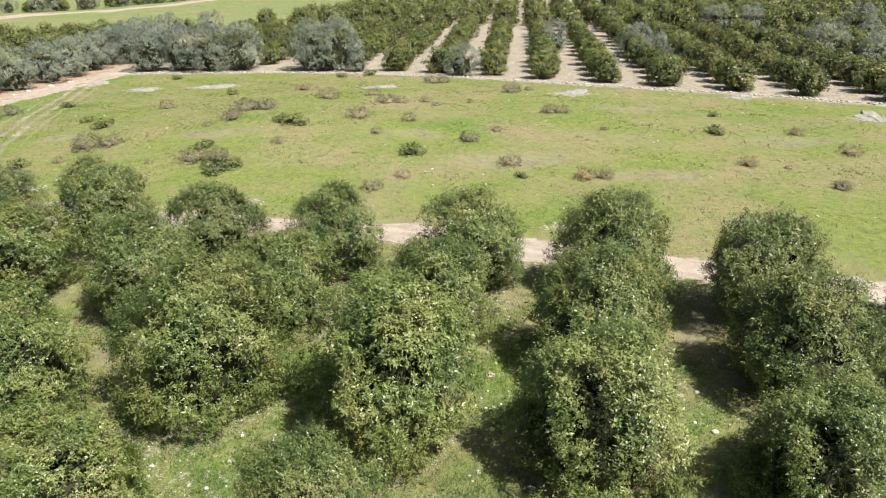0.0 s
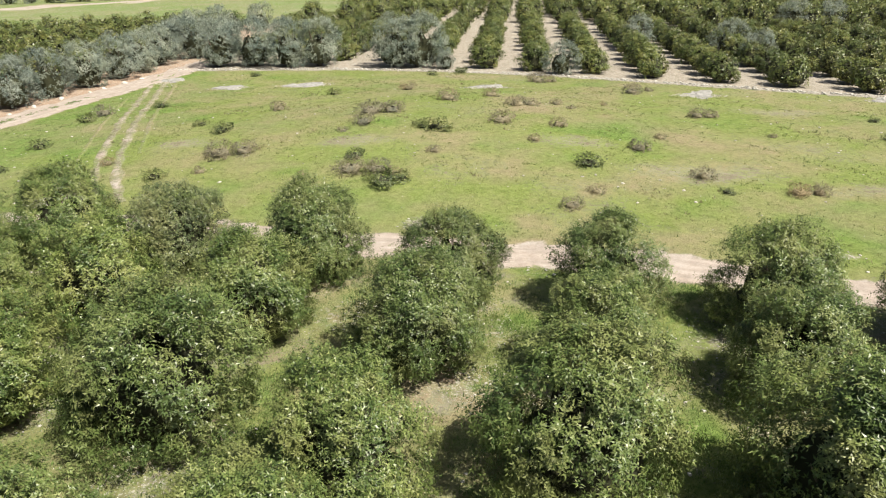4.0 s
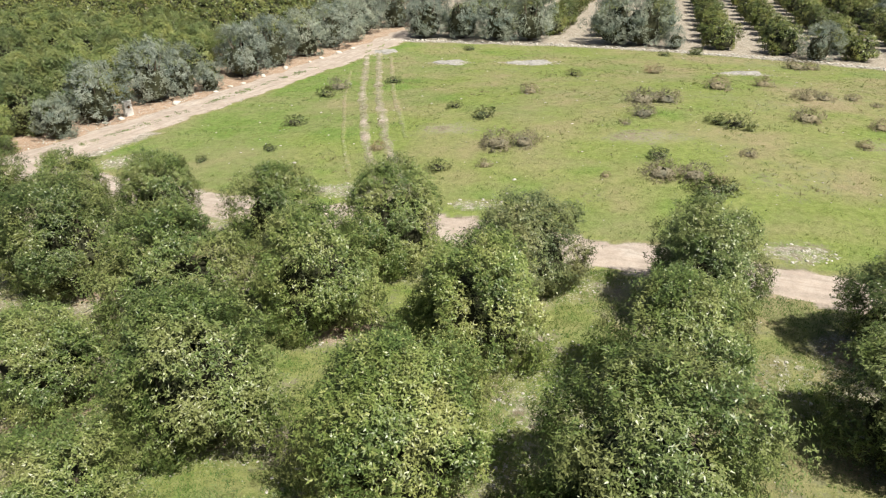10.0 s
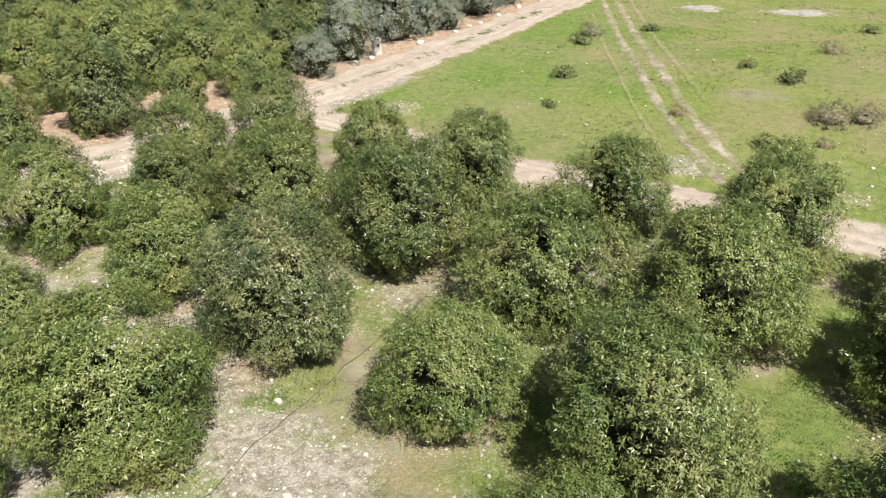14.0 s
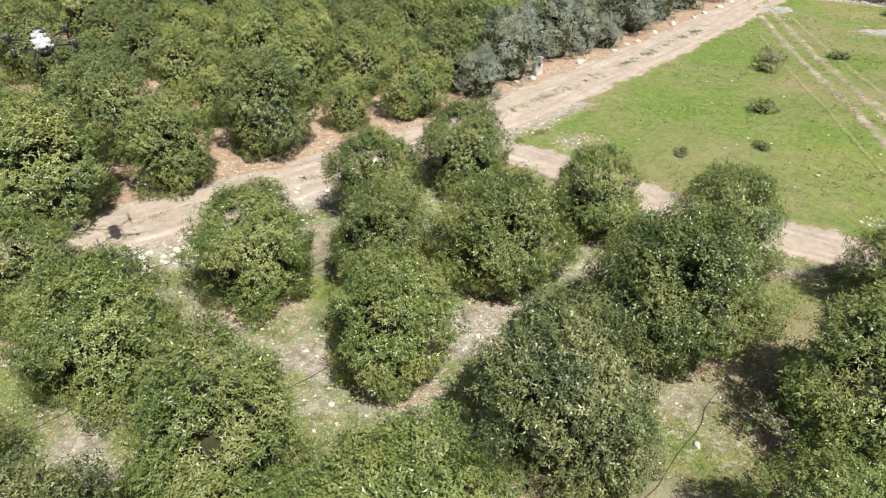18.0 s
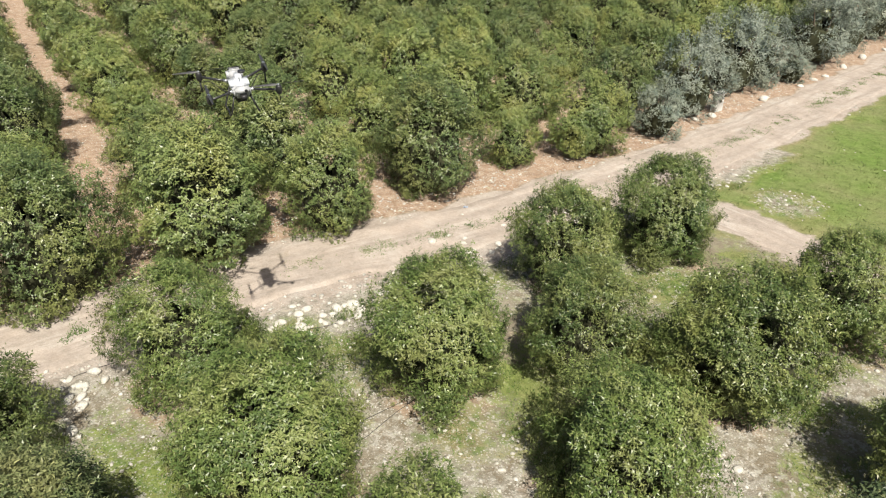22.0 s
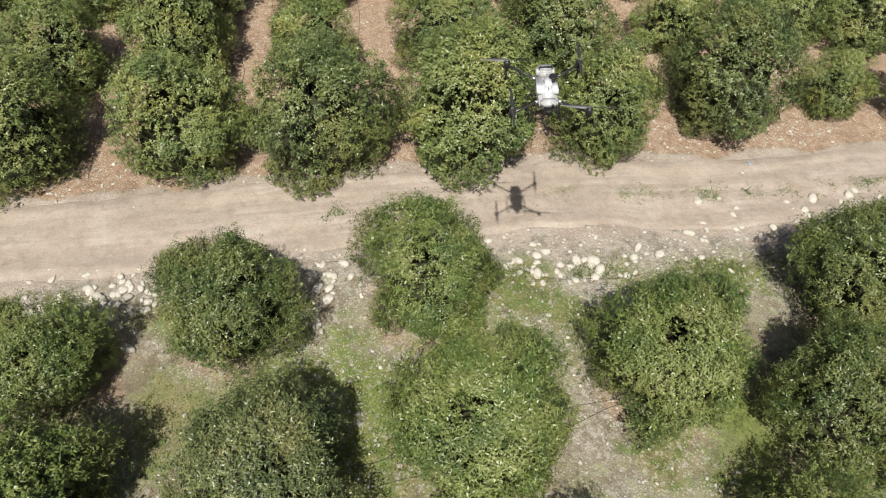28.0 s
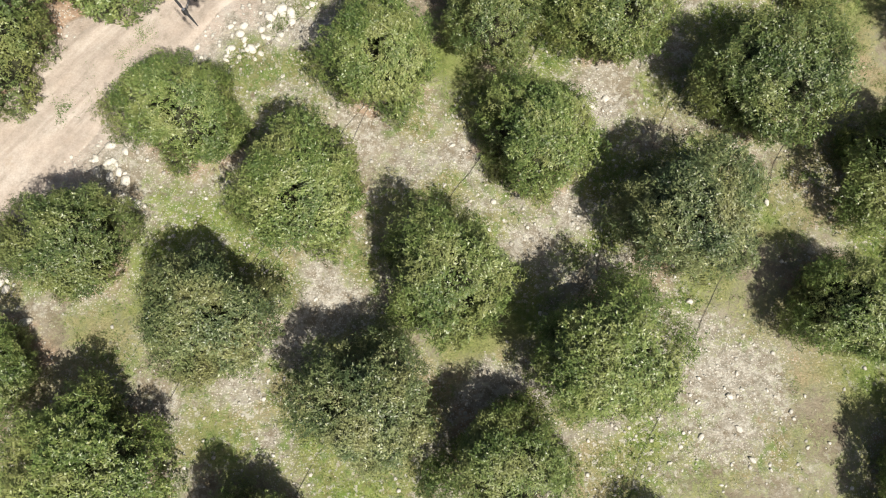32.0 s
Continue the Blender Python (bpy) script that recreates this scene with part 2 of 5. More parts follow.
def noise_tex(nt, scale, detail=4.0, rough=0.6, coords=None):
    n = node(nt, "ShaderNodeTexNoise", Scale=scale, Detail=detail, Roughness=rough)
    nt.links.new(coords if coords is not None else nt.nodes["coords"].outputs["Object"], n.inputs["Vector"])
    return n.outputs["Fac"]


def with_coords(nt):
    n = nt.nodes.new("ShaderNodeTexCoord")
    n.name = "coords"
    return n


def earth_material(name="earth", worn=False):
    m, nt, bsdf = material(name)
    with_coords(nt)
    z = nt.nodes.new("ShaderNodeVertexColor")
    z.layer_name = "zones"
    sep = nt.nodes.new("ShaderNodeSeparateColor")
    nt.links.new(z.outputs["Color"], sep.inputs["Color"])
    road, grass, red, stony = sep.outputs[0], sep.outputs[1], sep.outputs[2], z.outputs["Alpha"]
    big, mid, fine, grain = noise_tex(nt, 0.12, 3), noise_tex(nt, 0.7, 5), noise_tex(nt, 3.5, 6, 0.7), noise_tex(nt, 16, 5, 0.75)
    soil = ramp(nt, mid, [(0.3, (0.185, 0.155, 0.108)), (0.5, (0.258, 0.225, 0.168)), (0.7, (0.36, 0.33, 0.27))])
    clay = ramp(nt, fine, [(0.3, (0.27, 0.178, 0.122)), (0.52, (0.385, 0.278, 0.203)), (0.72, (0.49, 0.40, 0.315))])
    dirt = ramp(nt, mid, [(0.25, (0.345, 0.285, 0.238)), (0.5, (0.425, 0.365, 0.318)), (0.8, (0.49, 0.45, 0.412))])
    lime = ramp(nt, fine, [(0.32, (0.20, 0.18, 0.142)), (0.5, (0.325, 0.30, 0.255)), (0.66, (0.49, 0.465, 0.42))])
    if worn:
        way = nt.nodes.new("ShaderNodeUVMap")
        way.uv_map = "way"
        lanes = node(nt, "ShaderNodeMapping", Scale=(0.22, 2.6, 1.0))
        nt.links.new(way.outputs["UV"], lanes.inputs["Vector"])
        streak = noise_tex(nt, 1.0, 5, 0.6, lanes.outputs["Vector"])
        dirt = blend(nt, ramp(nt, streak, [(0.42, (0, 0, 0)), (0.58, (1, 1, 1))]), dirt, ramp(nt, fine, [(0.3, (0.32, 0.27, 0.23)), (0.7, (0.395, 0.345, 0.305))]))
        dirt = blend(nt, ramp(nt, noise_tex(nt, 0.9, 6, 0.7), [(0.62, (0, 0, 0)), (0.72, (0.55, 0.55, 0.55))]), dirt, (0.33, 0.265, 0.195))
    lush = ramp(nt, fine, [(0.25, (0.12, 0.162, 0.038)), (0.5, (0.187, 0.235, 0.066)), (0.75, (0.275, 0.305, 0.115))])
    lush = blend(nt, ramp(nt, grass, [(0.84, (0, 0, 0)), (0.98, (0.7, 0.7, 0.7))]), lush, ramp(nt, fine, [(0.3, (0.092, 0.163, 0.032)), (0.7, (0.172, 0.268, 0.068))]))
    dry = ramp(nt, grain, [(0.3, (0.23, 0.18, 0.115)), (0.7, (0.37, 0.30, 0.21))])
    lush = blend(nt, calc(nt, 'MULTIPLY', ramp(nt, calc(nt, 'ADD', calc(nt, 'MULTIPLY', big, 0.75), calc(nt, 'MULTIPLY', mid, 0.25)), [(0.42, (0, 0, 0)), (0.64, (0.85, 0.85, 0.85))]), calc(nt, 'SUBTRACT', 1.72, grass)), lush, dry)
    col = blend(nt, ramp(nt, calc(nt, 'ADD', calc(nt, 'MULTIPLY', stony, 0.9), calc(nt, 'MULTIPLY', calc(nt, 'SUBTRACT', fine, 0.5), 1.5)), [(0.3, (0, 0, 0)), (0.6, (1, 1, 1))]), soil, lime)
    col = blend(nt, ramp(nt, calc(nt, 'ADD', red, calc(nt, 'MULTIPLY', calc(nt, 'SUBTRACT', fine, 0.5), 0.8)), [(0.4, (0, 0, 0)), (0.65, (1, 1, 1))]), col, clay)
    patch = calc(nt, 'SUBTRACT', calc(nt, 'ADD', calc(nt, 'ADD', calc(nt, 'MULTIPLY', fine, 0.8), calc(nt, 'MULTIPLY', grain, 0.5)), calc(nt, 'MULTIPLY', mid, 0.5)), 0.9)
    growth = calc(nt, 'ADD', calc(nt, 'MULTIPLY', grass, 1.3), calc(nt, 'MULTIPLY', patch, 2.4))
    thin = ramp(nt, fine, [(0.3, (0.17, 0.205, 0.085)), (0.7, (0.31, 0.33, 0.19))])
    col = blend(nt, ramp(nt, growth, [(0.3, (0, 0, 0)), (0.6, (0.7, 0.7, 0.7))]), col, thin)
    col = blend(nt, ramp(nt, growth, [(0.5, (0, 0, 0)), (0.85, (1, 1, 1))]), col, lush)
    col = blend(nt, ramp(nt, calc(nt, 'ADD', road, calc(nt, 'MULTIPLY', calc(nt, 'SUBTRACT', fine, 0.5), 0.9)), [(0.35, (0, 0, 0)), (0.6, (1, 1, 1))]), col, dirt)
    rough = calc(nt, 'MULTIPLY', ramp(nt, stony, [(0.2, (0, 0, 0)), (0.45, (1, 1, 1))]), calc(nt, 'SUBTRACT', 1.0, road))
    litter = ramp(nt, noise_tex(nt, 5.5, 3, 0.6), [(0.56, (0, 0, 0)), (0.62, (0.75, 0.75, 0.75))])
    col = blend(nt, calc(nt, 'MULTIPLY', litter, rough), col, (0.46, 0.44, 0.39))
    mulch = ramp(nt, noise_tex(nt, 2.7, 7, 0.75), [(0.50, (0, 0, 0)), (0.60, (0.62, 0.62, 0.62))])
    col = blend(nt, calc(nt, 'MULTIPLY', mulch, calc(nt, 'MULTIPLY', rough, ramp(nt, grain, [(0.40, (0, 0, 0)), (0.58, (1, 1, 1))]))), col, (0.165, 0.125, 0.08))
    sward = ramp(nt, noise_tex(nt, 2.1, 6, 0.7), [(0.52, (0, 0, 0)), (0.60, (0.8, 0.8, 0.8))])
    col = blend(nt, calc(nt, 'MULTIPLY', sward, calc(nt, 'MULTIPLY', rough, ramp(nt, grass, [(0.15, (0, 0, 0)), (0.4, (1, 1, 1))]))), col, ramp(nt, fine, [(0.3, (0.09, 0.14, 0.035)), (0.7, (0.19, 0.255, 0.085))]))
    peb = node(nt, "ShaderNodeTexVoronoi", Scale=12.0, Randomness=1.0)
    nt.links.new(nt.nodes["coords"].outputs["Object"], peb.inputs["Vector"])
    dots = calc(nt, 'MULTIPLY', ramp(nt, peb.outputs["Distance"], [(0.22, (1, 1, 1)), (0.34, (0, 0, 0))]), ramp(nt, calc(nt, 'ADD', calc(nt, 'MULTIPLY', calc(nt, 'ADD', stony, calc(nt, 'MULTIPLY', red, 0.7)), 0.5), calc(nt, 'MULTIPLY', mid, 0.55)), [(0.42, (0, 0, 0)), (0.6, (1, 1, 1))]))
    col = blend(nt, calc(nt, 'MULTIPLY', dots, calc(nt, 'MULTIPLY', calc(nt, 'SUBTRACT', 1.0, calc(nt, 'MULTIPLY', grass, 0.7)), calc(nt, 'SUBTRACT', 0.9, calc(nt, 'MULTIPLY', road, 0.85)))), col, blend(nt, fine, (0.42, 0.39, 0.34), (0.66, 0.64, 0.59)))
    col = blend(nt, 1.0, col, ramp(nt, noise_tex(nt, 1.9, 8, 0.75), [(0.34, (0.82, 0.82, 0.80)), (0.5, (1.0, 1.0, 1.0)), (0.68, (1.10, 1.09, 1.08))]), 'MULTIPLY')
    col = blend(nt, 1.0, col, ramp(nt, grain, [(0.25, (0.80, 0.80, 0.80)), (0.75, (1.16, 1.16, 1.16))]), 'MULTIPLY')
    nt.links.new(col, bsdf.inputs["Base Color"])
    bsdf.inputs["Roughness"].default_value = 0.95
    bsdf.inputs["Specular IOR Level"].default_value = 0.15
    bump(nt, bsdf, calc(nt, 'ADD', fine, calc(nt, 'MULTIPLY', grain, 0.5)), 0.35 if worn else 0.8, 0.12)
    return m


def leaf_material(name, stops, shine=0.37, tree_shift=0.35, through=0.2, warm=(0.30, 0.30, 0.05), sprigs=True, fleck=0.75):
    """Leaves: a colour for each leaf, a shift for each tree, and paler clumps."""
    m, nt, bsdf = material(name)
    with_coords(nt)
    geo = nt.nodes.new("ShaderNodeNewGeometry")
    info = nt.nodes.new("ShaderNodeObjectInfo")
    spread = node(nt, "ShaderNodeVectorMath")
    nt.links.new(nt.nodes["coords"].outputs["Object"], spread.inputs[0])
    own = nt.nodes.new("ShaderNodeCombineXYZ")
    for axis, step in enumerate((41.0, 23.0, 17.0)):
        nt.links.new(calc(nt, 'MULTIPLY', info.outputs["Random"], step), own.inputs[axis])
    nt.links.new(own.outputs[0], spread.inputs[1])
    clump = noise_tex(nt, 0.85, 3, 0.55, spread.outputs["Vector"])
    if sprigs:
        shoot = nt.nodes.new("ShaderNodeAttribute")
        shoot.attribute_name = "sprig"
        pick = calc(nt, 'ADD', calc(nt, 'MULTIPLY', shoot.outputs["Fac"], 0.72), calc(nt, 'MULTIPLY', geo.outputs["Random Per Island"], 0.28))
    else:
        pick = geo.outputs["Random Per Island"]
    col = ramp(nt, pick, stops)
    col = blend(nt, ramp(nt, clump, [(0.50, (0, 0, 0)), (0.64, (0.7, 0.7, 0.7))]), col, warm)
    old = tuple(k * c for k, c in zip((0.46, 0.56, 0.62), stops[len(stops) // 2][1]))
    col = blend(nt, ramp(nt, clump, [(0.36, (0.75, 0.75, 0.75)), (0.47, (0, 0, 0))]), col, old)
    if sprigs:
        col = blend(nt, calc(nt, 'MULTIPLY', ramp(nt, geo.outputs["Random Per Island"], [(0.92, (0, 0, 0)), (0.94, (1, 1, 1))]), fleck), col, (0.46, 0.47, 0.21))
    k = tree_shift
    tone = ramp(nt, info.outputs["Random"], [(0.0, (0.89 - k * 0.62, 0.89 - k * 0.55, 0.89 - k * 0.4)), (0.5, (0.89, 0.89, 0.89)), (1.0, (0.89 + k * 0.5, 0.89 + k * 0.42, 0.89 + k * 0.25))])
    col = blend(nt, 1.0, col, tone, 'MULTIPLY')
    nt.links.new(col, bsdf.inputs["Base Color"])
    bsdf.inputs["Roughness"].default_value = shine
    bsdf.inputs["Specular IOR Level"].default_value = 0.42
    glow = nt.nodes.new("ShaderNodeBsdfTranslucent")
    nt.links.new(col, glow.inputs["Color"])
    mix = node(nt, "ShaderNodeMixShader", Fac=through)
    nt.links.new(bsdf.outputs[0], mix.inputs[1])
    nt.links.new(glow.outputs[0], mix.inputs[2])
    nt.links.new(mix.outputs[0], nt.nodes["Material Output"].inputs["Surface"])
    return m


def plain_material(name, dark, light, scale=6.0, rough=0.8, metal=0.0, relief=0.3, random_tone=0.0):
    m, nt, bsdf = material(name)
    with_coords(nt)
    n = noise_tex(nt, scale, 5, 0.65)
    col = ramp(nt, n, [(0.3, dark), (0.7, light)])
    if random_tone:
        geo = nt.nodes.new("ShaderNodeNewGeometry")
        col = blend(nt, 1.0, col, ramp(nt, geo.outputs["Random Per Island"], [(0, (1 - random_tone,) * 3), (1, (1 + random_tone,) * 3)]), 'MULTIPLY')
    nt.links.new(col, bsdf.inputs["Base Color"])
    bsdf.inputs["Roughness"].default_value = rough
    bsdf.inputs["Metallic"].default_value = metal
    bump(nt, bsdf, noise_tex(nt, scale * 4, 4), relief, 0.02)
    return m


EARTH = earth_material()
ROAD_DIRT = earth_material("road_dirt", True)
GREEN_LEAF = leaf_material("orchard_leaf", [(0.0, (0.040, 0.070, 0.019)), (0.25, (0.091, 0.140, 0.037)), (0.55, (0.167, 0.226, 0.062)), (0.85, (0.278, 0.325, 0.118))], warm=(0.258, 0.273, 0.10), tree_shift=0.24, through=0.09, fleck=0.45)
DEEP_LEAF = leaf_material("deep_green_leaf", [(0.0, (0.036, 0.060, 0.018)), (0.25, (0.078, 0.118, 0.034)), (0.55, (0.142, 0.188, 0.056)), (0.85, (0.24, 0.28, 0.112))], warm=(0.205, 0.222, 0.07), tree_shift=0.22, through=0.08, fleck=0.5)
GREY_LEAF = leaf_material("grey_green_leaf", [(0.0, (0.042, 0.062, 0.024)), (0.25, (0.088, 0.120, 0.045)), (0.55, (0.150, 0.188, 0.076)), (0.85, (0.25, 0.282, 0.13))], warm=(0.235, 0.235, 0.10), tree_shift=0.1, through=0.1, fleck=0.45)
DARK_LEAF = leaf_material("hedge_leaf", [(0.0, (0.074, 0.115, 0.037)), (0.3, (0.130, 0.184, 0.056)), (0.6, (0.194, 0.246, 0.081)), (0.9, (0.285, 0.33, 0.135))], warm=(0.275, 0.285, 0.092), fleck=0.3, tree_shift=0.42, through=0.07)
FAR_LEAF = leaf_material("far_leaf", [(0.0, (0.065, 0.092, 0.026)), (0.5, (0.135, 0.172, 0.046)), (0.9, (0.25, 0.275, 0.09))], warm=(0.225, 0.22, 0.065), fleck=0.1, through=0.12)
OLIVE_LEAF = leaf_material("olive_leaf", [(0.0, (0.115, 0.147, 0.112)), (0.5, (0.255, 0.30, 0.237)), (0.9, (0.45, 0.49, 0.42))], shine=0.55, tree_shift=0.2, warm=(0.30, 0.325, 0.245), fleck=0.2, through=0.12)
BROWN_TWIG = leaf_material("dry_twig", [(0.0, (0.24, 0.205, 0.135)), (0.5, (0.345, 0.305, 0.20)), (0.9, (0.46, 0.415, 0.29))], shine=0.8, tree_shift=0.25, warm=(0.24, 0.21, 0.11), fleck=0.2)
STRAW = leaf_material("straw", [(0.0, (0.24, 0.19, 0.11)), (1.0, (0.48, 0.40, 0.25))], shine=0.8, tree_shift=0.2, warm=(0.38, 0.30, 0.18), fleck=0.2)
SHRUB_LEAF = leaf_material("shrub_leaf", [(0.0, (0.095, 0.13, 0.045)), (0.6, (0.165, 0.205, 0.075)), (1.0, (0.25, 0.28, 0.115))], warm=(0.23, 0.24, 0.095))
GRASS = leaf_material("grass_blade", [(0.0, (0.12, 0.18, 0.045)), (0.5, (0.18, 0.25, 0.07)), (0.85, (0.27, 0.31, 0.12)), (1.0, (0.42, 0.38, 0.22))], shine=0.8, tree_shift=0.0, through=0.3, warm=(0.26, 0.25, 0.08), sprigs=False)
WEED = leaf_material("weed_leaf", [(0.0, (0.075, 0.15, 0.03)), (0.5, (0.13, 0.23, 0.05)), (0.85, (0.21, 0.31, 0.085)), (1.0, (0.34, 0.36, 0.17))], shine=0.8, tree_shift=0.0, through=0.25, warm=(0.20, 0.25, 0.07), sprigs=False)
DRY_BLADE = leaf_material("dry_blade", [(0.0, (0.20, 0.165, 0.10)), (0.5, (0.29, 0.25, 0.15)), (1.0, (0.40, 0.35, 0.22))], shine=0.8, tree_shift=0.0, through=0.2, warm=(0.26, 0.24, 0.11), sprigs=False)
# near-black, darker than bark: paints the shade inside tree and shrub crowns
TWIG_SHADE = plain_material("inner_twig_shade", (0.022, 0.026, 0.010), (0.042, 0.044, 0.018), 3.0, 0.95)
BARK = plain_material("bark", (0.09, 0.07, 0.05), (0.20, 0.165, 0.125), 9.0, 0.95, relief=0.8)
SLAB = plain_material("weathered_limestone", (0.20, 0.195, 0.18), (0.37, 0.36, 0.34), 2.2, 0.9, relief=0.7)
STONE = plain_material("limestone", (0.33, 0.31, 0.27), (0.58, 0.56, 0.515), 5.0, 0.9, relief=0.5, random_tone=0.2)


# ---- builders ----
def mesh_of(name, verts, faces, mats, slots=None, soft=False):
    """A mesh from arrays of corners and of equal-sided faces."""
    me = bpy.data.meshes.new(name)
    verts, faces = np.asarray(verts, dtype=np.float32), np.asarray(faces, dtype=np.int32)
    me.vertices.add(len(verts))
    me.vertices.foreach_set("co", verts.ravel())
    n = faces.shape[1]
    me.loops.add(faces.size)
    me.loops.foreach_set("vertex_index", faces.ravel())
    me.polygons.add(len(faces))
    me.polygons.foreach_set("loop_start", np.arange(0, faces.size, n, dtype=np.int32))
    for m in mats:
        me.materials.append(m)
    if slots is not None:
        me.polygons.foreach_set("material_index", np.asarray(slots, dtype=np.int32))
    if soft:
        me.polygons.foreach_set("use_smooth", np.ones(len(faces), dtype=bool))
    me.update(calc_edges=True)
    return me


def part(name, data, mat, parent, label=""):
    """One mesh object under a thing or a part, from a bmesh or a mesh."""
    if isinstance(data, bmesh.types.BMesh):
        me = bpy.data.meshes.new(name)
        data.to_mesh(me)
        data.free()
        me.materials.append(mat)
    else:
        me = data
    ob = new(name, me)
    ob.parent = parent
    return tagged(ob, label)


def paint_zones(me, xy):
    z = zones(xy[:, 0], xy[:, 1]).astype(np.float32)
    me.color_attributes.new("zones", 'FLOAT_COLOR', 'POINT').data.foreach_set("color", z.ravel())


def relief(x, y):
    return 0.05 * wob(x, y, 1.6, 1.0) + 0.03 * wob(x, y, 0.6, 3.0)


# ---- ground and roads ----
def steps(lo, hi, fine, reach):
    core = list(np.arange(lo, hi + fine, fine))
    out, d, p = [], fine, core[-1]
    while p < reach:
        d *= 1.18
        p += d
        out.append(p)
    back, d, p = [], fine, core[0]
    while p > -reach:
        d *= 1.18
        p -= d
        back.append(p)
    return np.array(back[::-1] + core + out)


def ground_sheet():
    gx, gy = steps(-88, 46, 0.5, 1800), steps(-2, 92, 0.5, 1800)
    x, y = np.meshgrid(gx, gy)
    xy = np.c_[x.ravel(), y.ravel()]
    z = land(xy[:, 0], xy[:, 1]) + relief(xy[:, 0], xy[:, 1])
    nx, ny = len(gx), len(gy)
    i = (np.arange(ny - 1)[:, None] * nx + np.arange(nx - 1)[None, :]).ravel()
    me = mesh_of("ground", np.c_[xy, z], np.c_[i, i + 1, i + nx + 1, i + nx], [EARTH], soft=True)
    paint_zones(me, xy)
    return tagged(new("ground", me), "grassy and stony farmland with bare red and pale soil", "ground", kind="structure")


def strip(name, line, half, label, lift=0.05, ruts=()):
    """A dirt way: a shallow crowned strip with worn wheel ruts, sunk into the ground at its edges."""
    c = along(line, 0.6)
    d = np.gradient(c, axis=0)
    d /= np.linalg.norm(d, axis=1)[:, None] + 1e-9
    side = np.c_[d[:, 1], -d[:, 0]]
    offs = np.linspace(-1, 1, 13)
    pts, zz = [], []
    for o in offs:
        w = half * (1 + 0.12 * wob(c[:, 0], c[:, 1], 1.7, o > 0))
        p = c + side * (o * w)[:, None]
        z = land(p[:, 0], p[:, 1]) + relief(p[:, 0], p[:, 1]) + (lift if abs(o) < 0.95 else -0.08)
        for r in ruts:
            z = z - 0.045 * np.exp(-((o * half - r) / 0.22) ** 2)
        pts.append(p)
        zz.append(z)
    n, k = len(c), len(offs)
    v = np.stack([np.c_[p, z] for p, z in zip(pts, zz)], axis=1).reshape(-1, 3)
    i = (np.arange(n - 1)[:, None] * k + np.arange(k - 1)[None, :]).ravel()
    me = mesh_of(name, v, np.c_[i, i + 1, i + k + 1, i + k], [ROAD_DIRT], soft=True)
    paint_zones(me, v[:, :2])
    run = np.repeat(np.r_[0, np.cumsum(np.linalg.norm(np.diff(c, axis=0), axis=1))], k)
    uv = np.c_[run, np.tile(offs * half, n)].astype(np.float32)
    corner = np.empty(len(me.loops), dtype=np.int32)
    me.loops.foreach_get("vertex_index", corner)
    me.uv_layers.new(name="way").uv.foreach_set("vector", uv[corner].ravel())
    return tagged(new(name, me), label, name.replace("_", " "), kind="structure")


ground_sheet()
strip("road", LEFT_ROAD, 1.75, "pale rutted dirt farm road beside the orchard", ruts=(-0.8, 0.8))
strip("road", FRONT_ROAD, 1.15, "narrow pale dirt farm road along the meadow", ruts=(-0.7, 0.7))

strip("road", FIELD_TRACK, 2.2, "distant pale dirt track beside a green field", lift=0.12)


# ---- trees ----
def dome(u, az, r, h, low, power=2.0, tuck=0.8):
    """A crown's outline: full and low at the sides, rounded on top. u runs from the skirt (0) to the top (1)."""
    z = low + (h - low) * u
    rad = r * np.sqrt(np.clip(1 - np.clip((u - 0.30) / 0.70, 0, 1) ** power, 0, 1)) * (tuck + (1 - tuck) * np.clip(u / 0.3, 0, 1))
    return np.stack([rad * np.cos(az), rad * np.sin(az), z], axis=-1)


